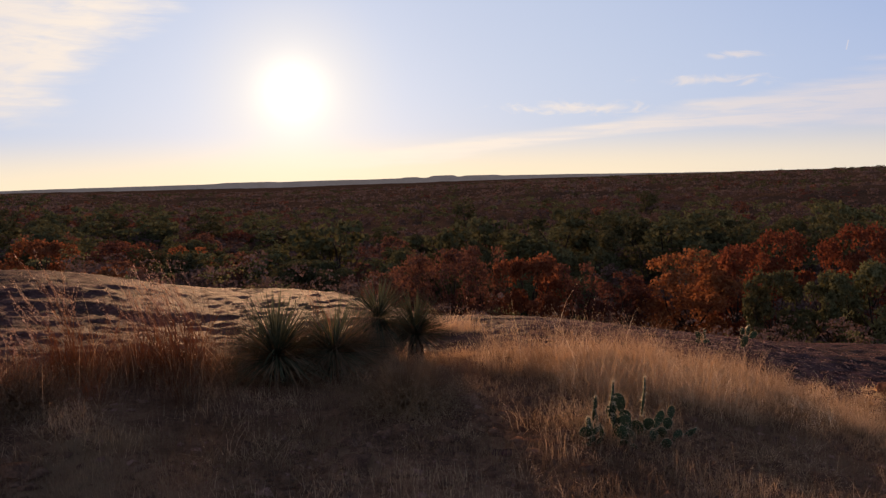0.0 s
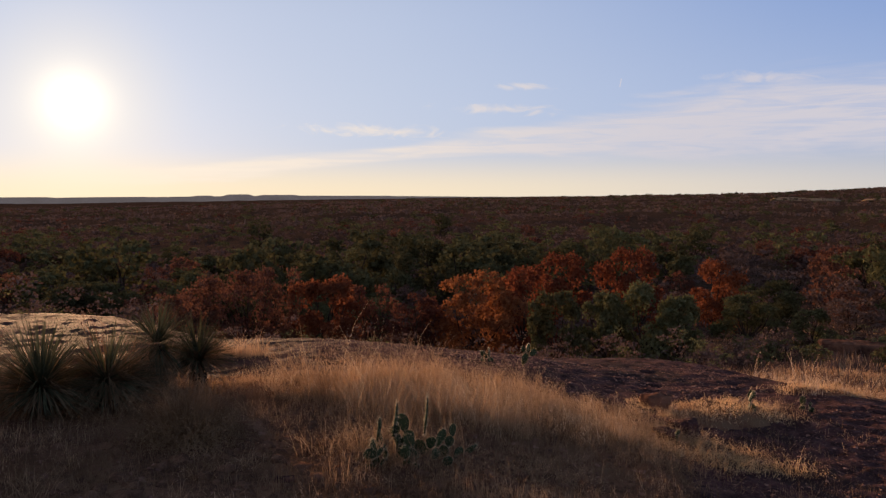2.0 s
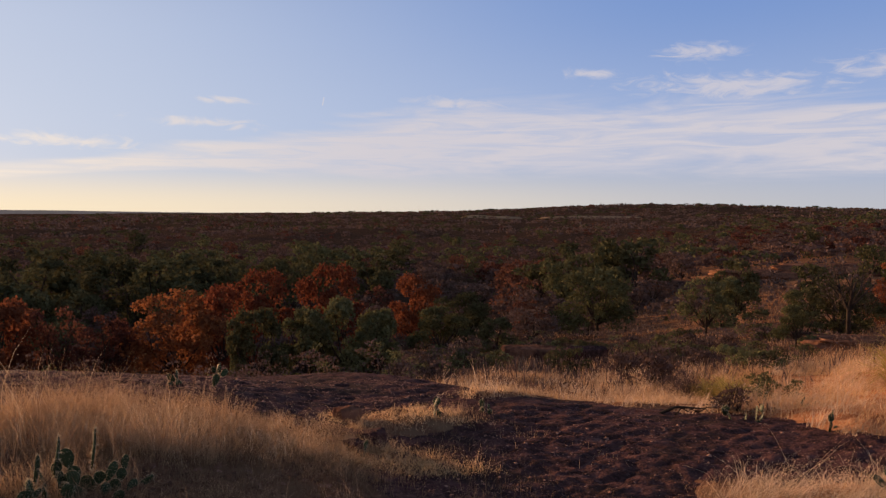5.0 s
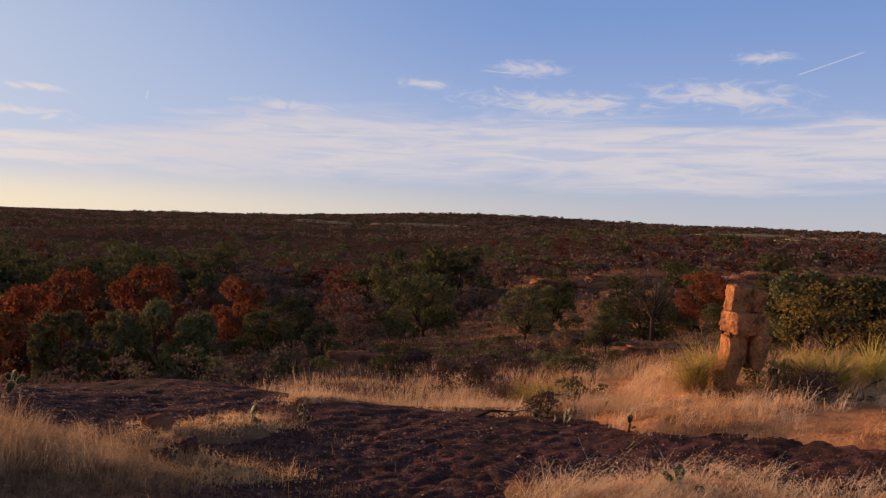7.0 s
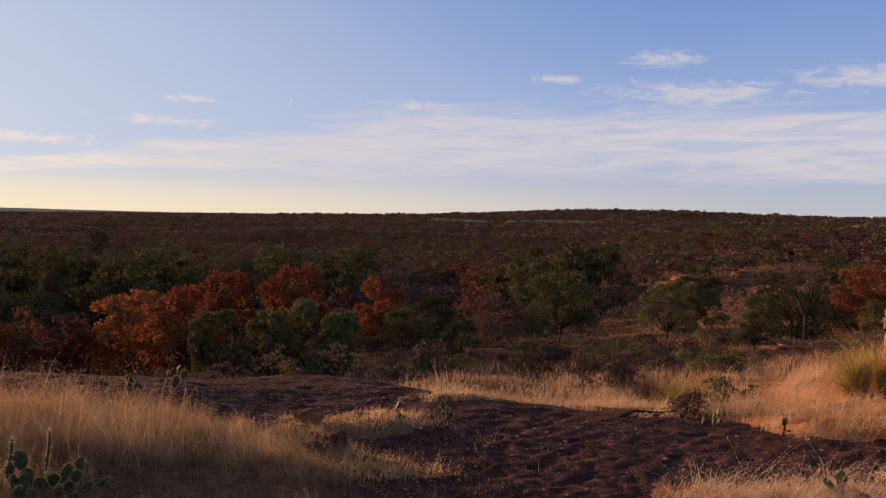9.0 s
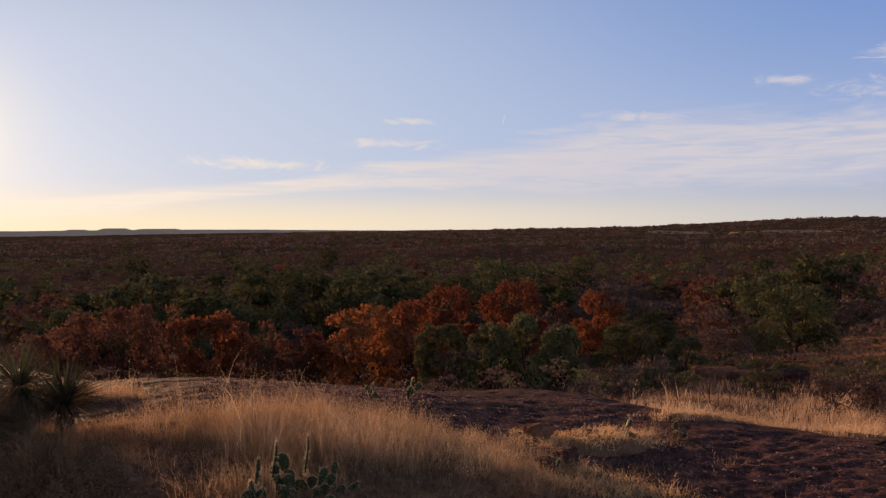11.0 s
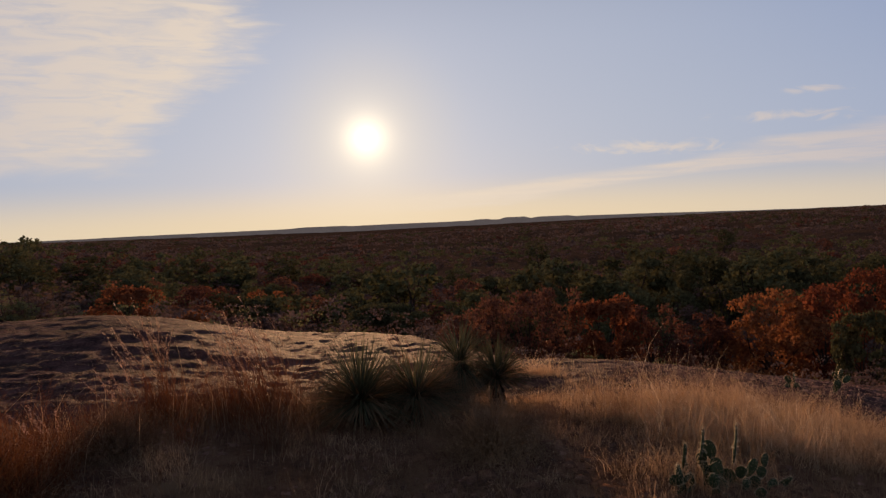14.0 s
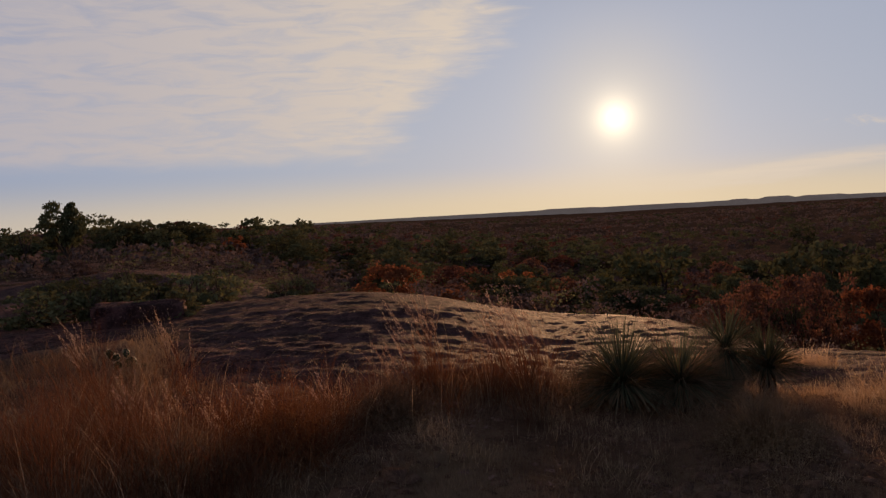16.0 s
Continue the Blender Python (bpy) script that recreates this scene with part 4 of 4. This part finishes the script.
for az, r, radius, n in ((62.9, 11.6, 0.85, 420), (63.8, 12.2, 0.9, 300), (69.5, 12.5, 0.8, 380), (71.0, 12.2, 0.75, 380), (73.0, 12.8, 0.85, 380), (53.2, 11.6, 0.5, 320), (51.9, 11.9, 0.4, 240), (74.5, 13.5, 0.8, 300)):
    fountain_grass(az, r, radius, n, "yellow-green fountain of long narrow leaves")


def litter(name, label, material, n, where, size, box, category):
    """Many small broken pieces lying about."""
    q = rng.uniform((box[0], box[2]), (box[1], box[3]), (n, 2))
    q = q[rng.uniform(size=n) < where(q[:, 0], q[:, 1])]
    k = len(q)
    base = np.column_stack([q, ground_at(q[:, 0], q[:, 1])])
    s = size * np.exp(rng.normal(0, 0.5, k))[:, None, None]
    corners = np.array([[1, 0, -0.2], [-0.5, 0.87, -0.2], [-0.5, -0.87, -0.2], [0.2, 0.5, 0.55], [-0.6, -0.1, 0.5], [0.4, -0.5, 0.6]])
    turn = rng.uniform(0, 6.283, k)
    c, t = np.cos(turn), np.sin(turn)
    p = corners[None] * rng.uniform(0.5, 1.3, (k, 6, 3))
    p = np.stack([p[..., 0] * c[:, None] - p[..., 1] * t[:, None], p[..., 0] * t[:, None] + p[..., 1] * c[:, None], p[..., 2]], -1)
    p[..., 2] *= 0.55
    v = (base[:, None] + p * s).reshape(-1, 3)
    i = np.arange(k)[:, None] * 6
    f = np.concatenate([i + np.array(tri) for tri in ((3, 4, 5), (0, 1, 3), (1, 4, 3), (1, 2, 4), (2, 5, 4), (2, 0, 5), (0, 3, 5))])
    return tagged(part(name, mesh_of(name, v, f, material)), label, category, kind="stuff")


def branch(az, r, length, lift, seed):
    """A crooked dead branch lying in the grass, with two side twigs."""
    local = np.random.default_rng(seed)
    thing = tagged(new("dead_branch"), "crooked dark dead branch lying in dry grass", "branch", "dead branches")
    thing.matrix_basis = pose(*spot(az, r), 0, 0, -az)
    for name, start, span, thick in (("limb", 0.0, 1.0, 0.022), ("twig", 0.35, 0.4, 0.012), ("twig", 0.65, 0.35, 0.010)):
        t = np.linspace(0, 1, 9)
        path = np.stack([(start + t * span - 0.5) * length, local.normal(0, 0.04) * t * 3, lift * (start * 0.5 + np.sin(t * 2.2) * span) + local.normal(0, 0.018, 9) - (0.03 if span == 1.0 else 0.0) * (1 - t)], 1)
        a = np.linspace(0, 2 * np.pi, 6, endpoint=False)
        ring = np.stack([a * 0, np.cos(a), np.sin(a)], 1)
        v = (path[:, None] + ring[None] * (thick * (1.1 - t))[:, None, None]).reshape(-1, 3)
        k, i = np.meshgrid(np.arange(8) * 6, np.arange(6), indexing="ij")
        f = np.stack([k + i, k + (i + 1) % 6, k + (i + 1) % 6 + 6, k + i + 6], -1).reshape(-1, 4)
        part(name, mesh_of(name, v, f, BARK), thing)


branch(70.9, 12.9, 0.75, 0.22, 3)
branch(74.5, 12.4, 0.8, 0.25, 4)
branch(50.5, 9.9, 0.7, 0.12, 5)

litter("rock_chips", "loose pinkish rock chips on the slab", CHIP, 42000, lambda x, y: sstep(0.05, -0.1, soil_depth(x, y)) * (0.25 + 0.75 * sstep(0.45, 0.6, fbm(x * 1.2, y * 1.2, 3, 95))), 0.009, (1, 9, 2.5, 10), "gravel")
litter("stone_flakes", "pale stone flakes scattered on soil", CHIP, 1500, lambda x, y: on_soil(x, y) * sstep(0.50, 0.62, fbm(x * 1.3, y * 1.3, 3, 98)), 0.016, (-3.5, 3.5, 3.6, 6.0), "gravel")
litter("soil_clods", "brown clods and gravel on bare soil", CLOD, 12000, lambda x, y: on_soil(x, y) * sstep(6.2, 4.6, np.hypot(x, y)) * (0.2 + 0.8 * sstep(0.45, 0.6, fbm(x * 1.5, y * 1.5, 3, 97))), 0.028, (-5, 4, 2.6, 6), "gravel")

# ---- trees ----
def crown_points(n, width, tall, lumps, low=0.36):
    """Points over a broad crown: boughs spread over a lopsided dome, each a flattened clump that is fullest on top."""
    a, up = rng.uniform(0, 2 * np.pi, lumps), rng.uniform(-0.95, 0.95, lumps)
    phase = rng.uniform(0, 6.283, 2)
    reach = rng.uniform(0.35, 0.85, lumps) * (1 + 0.16 * np.sin(a + phase[0]) + 0.12 * np.sin(3 * a + phase[1]))
    ring = np.where(up < 0, 0.97, np.sqrt(1 - up * up) ** 0.7)
    c = np.stack([np.cos(a) * ring * reach, np.sin(a) * ring * reach, up * rng.uniform(0.55, 0.85, lumps)], 1)
    rad = rng.uniform(0.14, 0.33, lumps)
    k = rng.choice(lumps, n, p=rad ** 2 / np.sum(rad ** 2))
    d = rng.normal(size=(n, 3))
    d /= np.linalg.norm(d, axis=1)[:, None]
    d[:, 2] = np.where(rng.uniform(size=n) < 0.55, np.abs(d[:, 2]), d[:, 2])
    # leaves thin out from each bough's skin to its heart, in sprays
    spray = 1 + 0.24 * np.sin(d[:, 0] * 9 + k) * np.sin(d[:, 1] * 8 + 2 * k) + rng.normal(0, 0.07, n)
    p = c[k] + d * [1, 1, 0.78] * (rad[k] * spray * rng.uniform(0.3, 1.0, n) ** 0.4)[:, None]
    half = tall * (1 - low) / 2
    return p * [width / 2, width / 2, half] + [0, 0, tall - half], c * [width / 2, width / 2, half] + [0, 0, tall - half]


def limbs(points, foot, thick, sides=5):
    """Tapered limbs from the trunk's fork to each point, with a trunk below."""
    vs, fs, start = [], [], 0

    def tube(path, radii):
        nonlocal start
        rows = []
        for p, q in zip(path, radii):
            a = np.linspace(0, 2 * np.pi, sides, endpoint=False)
            rows.append(np.stack([p[0] + q * np.cos(a), p[1] + q * np.sin(a), np.full(sides, p[2])], 1))
        vs.append(np.concatenate(rows))
        for k in range(len(path) - 1):
            i = np.arange(sides)
            j = (i + 1) % sides
            fs.append(np.stack([i, j, j + sides, i + sides], 1) + start + k * sides)
        start += sides * len(path)

    fork = np.array([rng.normal(0, thick), rng.normal(0, thick), foot])
    tube([np.array([0, 0, -0.4]), np.array([0, 0, 0.1]), fork * [1, 1, 0.6], fork], [thick * 1.4, thick * 1.1, thick, thick * 0.8])
    top = np.arange(sides) + start - sides
    for p in points:
        mid = fork * 0.5 + p * 0.5 + rng.normal(0, 0.08, 3) * np.linalg.norm(p - fork)
        first = start
        tube([mid, p], [thick * 0.4, thick * 0.1])
        i = np.arange(sides)
        j = (i + 1) % sides
        fs.append(np.stack([top[i], top[j], first + j, first + i], 1))
    return np.concatenate(vs), np.concatenate(fs)


def tree(name, label, leaf, width, tall, cards, size, lumps=12, low=0.3, twigs=0):
    """A tree of crown and branching trunk, standing at the origin until it is copied into place."""
    thing = tagged(new(name), label, "tree" if tall > 1.6 else "shrub", name + "s")
    p, c = crown_points(cards, width, tall, lumps, low)
    v, f = limbs(c[:14], max(tall * low, tall * 0.24), 0.024 * tall ** 0.8 + 0.01)
    part("trunk", mesh_of("trunk", v, f, BARK), thing)
    if twigs:
        k = rng.integers(0, len(c), twigs)
        b = c[k] * rng.uniform(0.6, 1.0, (twigs, 1))
        tv, tf = blades(b, width * 0.28 * rng.uniform(0.6, 1.3, twigs), 0.007, rng.uniform(0.1, 1.3, twigs), rng.normal(0, 0.5, twigs))
        tagged(part("twig_tangle", mesh_of("twig_tangle", tv, tf, TWIG), thing, "fine bare twigs"), kind="stuff")
    if cards:
        v, f = leaf_cards(p, np.full(len(p), size))
        part("crown", mesh_of("crown", v, f, leaf), thing)
    return thing


def pair(name, label, leaf, width, tall, lumps, low, twigs=0, density=1.0, size=0.052):
    """Close and distant builds of one kind: many small leaves, or fewer and larger leaf clusters."""
    near = [tree(name, label, leaf, width, tall, int(5600 * density), size * 1.10, int(2.1 * n), low, twigs // 2) for n in lumps]
    away = [tree(name, label, leaf, width, tall, int(1600 * density), size * 1.9, int(1.9 * n), low, twigs // 8) for n in lumps]
    return near, away


KINDS = {
    "oak": pair("live_oak", "dark green live oak with a dense rounded crown", OAK, 3.6, 3.3, (10, 14, 18), 0.04),
    "lone": pair("lone_oak", "dark oak with a rounded crown on a bare trunk", OAK, 2.9, 3.3, (22,), 0.30, 0, 1.5),
    "open": pair("open_oak", "grey-green oak with a leaning trunk and thin leaf sprays", SAGE, 3.0, 3.0, (12,), 0.16, 260, 0.42),
    "sage": pair("juniper", "grey-green small-leaved evergreen tree", SAGE, 2.5, 2.9, (14, 19), 0.02, 40, 1.3, 0.046),
    "rust": pair("red_oak", "oak in rusty orange autumn leaf", RUST, 3.6, 3.3, (12, 17), 0.05, 120, 1.2),
    "maroon": pair("dry_oak", "oak with dull dark-red dry leaves", MAROON, 3.4, 3.2, (12, 16), 0.05, 240, 0.6),
    "brown": pair("bare_brush", "leafless brown brush with fine tangled twigs", BROWN, 3.0, 2.6, (10, 14, 18), 0.05, 320, 0.4),
    "gold": pair("yellow_shrub", "shrub with thin yellow-green leaves", GOLD, 2.2, 2.2, (14,), 0.1, 300, 0.22, 0.034),
    "bare": pair("bare_tree", "leafless dark small tree with spreading branches", BROWN, 2.2, 2.4, (18,), 0.4, 300, 0.03, 0.03),
    "low": pair("low_shrub", "low grey-brown shrub with sparse leaves", SAGE, 1.3, 0.8, (10,), 0.0, 160, 0.25, 0.026),
    "twiggy": pair("low_brown_shrub", "low twiggy brown shrub", BROWN, 1.3, 0.8, (10,), 0.0, 300, 0.16, 0.026),
}
used = {}


def plant(kind, az, r, wide=1.0, tall=1.0):
    """Sets a tree of that kind at a bearing and distance; the first of each build is moved there, the others are copies."""
    level = 0 if r < 46 else 1
    pool = KINDS[kind][level]
    k = int(rng.integers(len(pool)))
    x, y = r * math.sin(radians(az)), r * math.cos(radians(az))
    sink = 0.05 if kind == "bare" else 0.2 * tall if kind in ("low", "twiggy") else 0.32 * tall
    m = pose(x, y, float(ground_at(np.array(x), np.array(y))) - sink, 0, 0, rng.uniform(0, 360)) @ Matrix.Diagonal((wide, wide, tall, 1))
    ob = pool[k] if (kind, level, k) not in used else copy_thing(pool[k], Matrix.Identity(4))
    used[kind, level, k] = True
    ob.matrix_basis = m
    return ob


# trees that stand out
taken = []
for kind, az, r, wide, tall in (
        ("sage", 21.5, 23.5, 0.75, 1.05), ("sage", 24.6, 24.0, 0.75, 1.0), ("sage", 27.6, 24.0, 0.95, 1.1), ("sage", 29.6, 24.5, 0.6, 0.95),
        ("rust", 5.8, 31.0, 0.98, 1.3), ("rust", 16.0, 31.0, 1.08, 1.22), ("rust", 19.2, 33.0, 1.0, 1.28), ("rust", 22.0, 36.0, 0.92, 1.48), ("rust", 26.6, 37.0, 0.95, 1.55), ("rust", 31.5, 44.0, 0.9, 1.3),
        ("maroon", 0.5, 32.0, 0.85, 1.25), ("maroon", 2.9, 35.0, 0.8, 1.35), ("maroon", 9.0, 33.0, 0.8, 1.2), ("maroon", 11.9, 31.0, 0.85, 1.05), ("maroon", -2.5, 36.0, 0.9, 1.2), ("rust", -26.0, 27.0, 0.75, 0.75), ("rust", -22.4, 26.0, 0.5, 0.6),
        ("oak", 22.0, 70.0, 1.3, 1.4), ("oak", 24.5, 80.0, 1.3, 1.5), ("oak", 1.6, 140.0, 1.7, 1.9), ("oak", 13.5, 170.0, 1.6, 1.7), ("oak", 27.5, 120.0, 1.5, 1.4), ("oak", -22.7, 75.0, 1.3, 1.2), ("oak", -17.5, 70.0, 1.2, 1.1),
        ("oak", -3.2, 45.0, 1.0, 1.3), ("oak", 10.5, 52.0, 1.1, 1.2), ("oak", 13.5, 55.0, 1.2, 1.2), ("oak", 17.0, 60.0, 1.3, 1.2), ("oak", 19.5, 62.0, 1.3, 1.5),
        ("open", 51.1, 34.0, 0.80, 0.95), ("oak", 8.8, 50.0, 1.0, 1.2), ("oak", 24.2, 68.0, 1.2, 1.4), ("oak", 57.3, 52.0, 0.9, 0.8), ("oak", 52.9, 52.0, 0.85, 1.1), ("bare", 59.5, 29.0, 1.2, 1.15), ("rust", 62.7, 42.0, 0.9, 0.88), ("rust", 61.2, 38.0, 0.5, 0.55),
        ("oak", 66.8, 60.0, 1.0, 1.15), ("gold", 70.2, 21.0, 1.2, 1.0), ("sage", 72.5, 22.0, 1.2, 0.8), ("sage", 68.6, 23.0, 0.9, 0.9), ("gold", 75.0, 20.0, 1.1, 0.8), ("oak", 60.6, 66.0, 0.95, 1.0),
        ("lone", -46.0, 45.0, 0.88, 1.20), ("bare", -48.2, 50.0, 0.8, 1.1), ("oak", -30.7, 70.0, 0.7, 0.8), ("oak", -42.0, 17.0, 0.42, 0.30), ("oak", -46.0, 18.0, 0.5, 0.28), ("oak", 63.4, 36.0, 0.40, 0.45), ("twiggy", 47.9, 16.0, 1.2, 1.2), ("low", 43.0, 20.0, 1.0, 1.2), ("twiggy", 46.0, 19.0, 1.3, 1.0), ("low", 36.0, 22.0, 1.1, 1.3), ("twiggy", 33.0, 20.0, 1.1, 1.0),
        ("sage", 37.5, 30.0, 0.6, 0.6), ("low", 55.5, 13.0, 0.8, 0.7), ("twiggy", 53.8, 10.6, 0.7, 0.5), ("twiggy", 70.5, 11.4, 0.9, 0.7), ("low", 67.4, 12.4, 0.7, 0.7), ("low", 49.0, 27.0, 1.2, 1.2),
        ("low", -40.5, 13.0, 0.9, 0.8), ("low", -44.5, 16.0, 1.0, 1.0), ("low", -37.5, 22.0, 1.3, 1.2), ("low", -33.0, 24.0, 1.2, 1.0), ("low", -31.0, 20.0, 1.0, 0.9), ("low", -47.0, 22.0, 1.2, 1.0)):
    plant(kind, az, r, wide, tall)
    taken.append((r * math.sin(radians(az)), r * math.cos(radians(az))))

# the wood in the valley
for k in range(2200):
    az, r = rng.uniform(-52, 82), math.exp(rng.uniform(math.log(19), math.log(105)))
    if len(taken) > 360 or az > 52 and r < 30 or az < -26 and r < 62 or az <= 19 and r < 30 or 31 < az <= 52 and r < 34 or 19 < az <= 31 and r < 27:
        continue
    x, y = r * math.sin(radians(az)), r * math.cos(radians(az))
    if any((x - a) ** 2 + (y - b) ** 2 < (1.5 + r / 45) ** 2 for a, b in taken):
        continue
    taken.append((x, y))
    mood = float(fbm(np.array(x / 22), np.array(y / 22), 2, 91)) + rng.normal(0, 0.10)
    kind = "oak" if mood > 0.60 else "brown" if mood > 0.40 or rng.uniform() < 0.35 else "maroon" if r < 50 or rng.uniform() < 0.85 or az > 30 else "rust"
    if az > 47 and r < 95 and rng.uniform() < 0.7:
        continue
    s = rng.uniform(0.75, 1.25) * (0.6 if az < -26 else 0.7 if az > 50 else 1.6 if kind == "oak" and r > 45 else 1.0)
    s = min(s, 0.95) if r < 42 else s
    plant(kind, az, r, s, s * rng.uniform(0.8, 1.1))
# dark oaks crowding the slope under the sun, and standing apart over the plain beyond
for k in range(100):
    az, r = (rng.uniform(-26, 7), math.exp(rng.uniform(math.log(38), math.log(120)))) if k < 62 else (rng.uniform(5, 80), math.exp(rng.uniform(math.log(85), math.log(230))))
    plant("oak" if k % 5 and (k < 62 or k % 3) else "maroon", az, r, rng.uniform(0.9, 1.5), rng.uniform(0.75, 1.15))
# a belt of dark trees on the left-hand skyline, scrub below it and on the slope in front of the ledge
for k in range(48):
    plant("oak", rng.uniform(-54, -12), rng.uniform(55, 115), rng.uniform(0.9, 1.5), rng.uniform(0.65, 0.95))
for k in range(12):
    plant("low" if k % 3 else "twiggy", rng.uniform(-50, -27), rng.uniform(15, 45), rng.uniform(0.9, 1.8), rng.uniform(0.8, 1.5))
for k in range(40):
    az, r = rng.uniform(31, 53), rng.uniform(19.5, 24) if k % 3 else rng.uniform(27.5, 33)
    if not (37.5 < az < 46.5 and r < 27):
        plant(("twiggy", "low", "low", "twiggy")[k % 4], az, r, 1.3, 1.0)
for k in range(22):
    plant(("twiggy", "low")[k % 2], rng.uniform(45.5, 57), rng.uniform(18.5, 28), rng.uniform(0.7, 1.1), rng.uniform(0.6, 0.9))
for k in range(24):
    plant(("twiggy", "low", "oak", "low")[k % 4], rng.uniform(50, 80), rng.uniform(26, 60), *((0.45, 0.5) if k % 4 == 2 else (1.4, 1.2)))
for builds in KINDS.values():
    for ob in (*builds[0], *builds[1]):
        if ob.location.length == 0:
            for child in ob.children:
                bpy.data.objects.remove(child)
            bpy.data.objects.remove(ob)


# ---- far woods ----
def woods(name, label, material, places, widths, talls, cards, size):
    vs = []
    for (x, y), w, h in zip(places, widths, talls):
        p = crown_points(cards, w, h, 6, 0.0)[0]
        vs.append(p + [x, y, float(height(x, y))])
    p = np.concatenate(vs)
    v, f = leaf_cards(p, np.repeat(np.asarray(widths) * size, cards))
    tagged(part(name, mesh_of(name, v, f, material)), label, "woods", kind="stuff")


def scatter(n, r0, r1, a0=-60, a1=84):
    r = np.exp(rng.uniform(np.log(r0), np.log(r1), n))
    a = np.radians(rng.uniform(a0, a1, n))
    return np.stack([r * np.sin(a), r * np.cos(a)], -1)


def carpet(name, label, material, n, r0, r1, seed, cut, cards, size, wide, tall):
    q = scatter(n, r0, r1)
    r = np.hypot(q[:, 0], q[:, 1])
    az = np.degrees(np.arctan2(q[:, 0], q[:, 1]))
    keep = fbm(q[:, 0] / 40, q[:, 1] / 40, 2, seed) + rng.uniform(-0.2, 0.2, len(q)) > cut
    keep &= (r > 15 + 5.0 * sstep(30, 38, az) + 4 * sstep(48, 56, az) + 10 * sstep(-24, -30, az)) & ~((az > 50) & (rng.uniform(size=len(q)) < 0.5) & (r < 80))
    keep &= ~((az > 37) & (az < 47) & (r < 27))
    q, r = q[keep], r[keep]
    grow = 1 + sstep(300, 2000, r) * 3.5
    woods(name, label, material, q, rng.uniform(*wide, len(q)) * grow, rng.uniform(*tall, len(q)), cards, size)


carpet("near_undergrowth", "low leafless brown brush on the near slope", BROWN, 950, 15, 46, 8, 0.26, 120, 0.018, (1.0, 1.9), (0.5, 1.1))
carpet("near_green_undergrowth", "low grey-green shrubs on the near slope", SAGE, 360, 15, 46, 12, 0.40, 120, 0.018, (0.8, 1.6), (0.5, 1.0))
carpet("undergrowth", "low leafless brown brush filling the valley", BROWN, 2600, 46, 130, 8, 0.26, 27, 0.062, (1.4, 2.8), (0.6, 1.4))
carpet("green_undergrowth", "low grey-green shrubs in the valley", SAGE, 600, 46, 130, 12, 0.42, 34, 0.055, (1.2, 2.4), (0.6, 1.3))
carpet("live_oak_woods", "dark green live oaks across the valley", OAK, 620, 85, 280, 3, 0.54, 220, 0.030, (4.5, 8.5), (2.6, 4.6))
carpet("rust_oak_woods", "oaks in dull red autumn leaf across the valley", MAROON, 380, 85, 280, 5, 0.50, 200, 0.028, (4.0, 7.0), (2.0, 3.4))
carpet("brush", "leafless brown brush across the valley", BROWN, 2400, 85, 280, 8, 0.26, 62, 0.046, (3.0, 5.5), (1.4, 2.6))
carpet("far_oak_woods", "dark green live oaks spread over the far plain", OAK, 1900, 280, 2600, 3, 0.50, 70, 0.048, (4.5, 8.5), (2.6, 4.4))
carpet("far_rust_woods", "oaks in dull red autumn leaf over the far plain", MAROON, 900, 280, 2600, 5, 0.50, 44, 0.06, (4.0, 7.0), (2.0, 3.2))
carpet("far_brush", "leafless brown brush and low trees on the far plain", BROWN, 8000, 280, 2600, 8, 0.22, 14, 0.095, (4.0, 6.5), (1.2, 2.2))


# rock outcrops on the far slope
for az, r, wide, tall, seed in ((42.6, 84.0, 9.0, 1.3, 30), (45.6, 78.0, 9.0, 1.5, 31), (49.0, 70.0, 7.0, 1.5, 32), (54.8, 72.0, 8.0, 1.4, 33), (58.4, 74.0, 8.0, 1.5, 34), (63.5, 76.0, 9.0, 1.5, 35), (69.0, 80.0, 13.0, 2.0, 36), (74.0, 74.0, 13.0, 2.2, 37), (56.5, 33.0, 3.0, 0.5, 38), (60.8, 27.0, 3.0, 0.4, 39)):
    thing = tagged(part("outcrop", rock_mesh("outcrop", (wide, wide * 0.6, tall * 0.7), BENCH, seed, 10, 0.25, 0.6)), "low weathered rock outcrop on a scrubby slope", "rock", "outcrops")
    thing.matrix_basis = pose(*(spot(az, r) + Vector((0, 0, tall * 0.1))), 0, 0, -az)


# pale clearings on the far plain
for az, r, wide, seed in ((35.9, 700.0, 26.0, 51), (37.4, 690.0, 30.0, 52), (43.5, 640.0, 60.0, 53), (66.0, 500.0, 70.0, 54), (72.0, 420.0, 60.0, 55)):
    thing = tagged(part("clearing", rock_mesh("clearing", (wide, 20.0, 3.2), PALE, seed, 5, 0.3, 0.3)), "pale dry grass clearing on the far plain", "clearing", "clearings")
    thing.matrix_basis = pose(r * math.sin(radians(az)), r * math.cos(radians(az)), float(height(r * math.sin(radians(az)), r * math.cos(radians(az)))) + 0.4, 0, 0, -az)
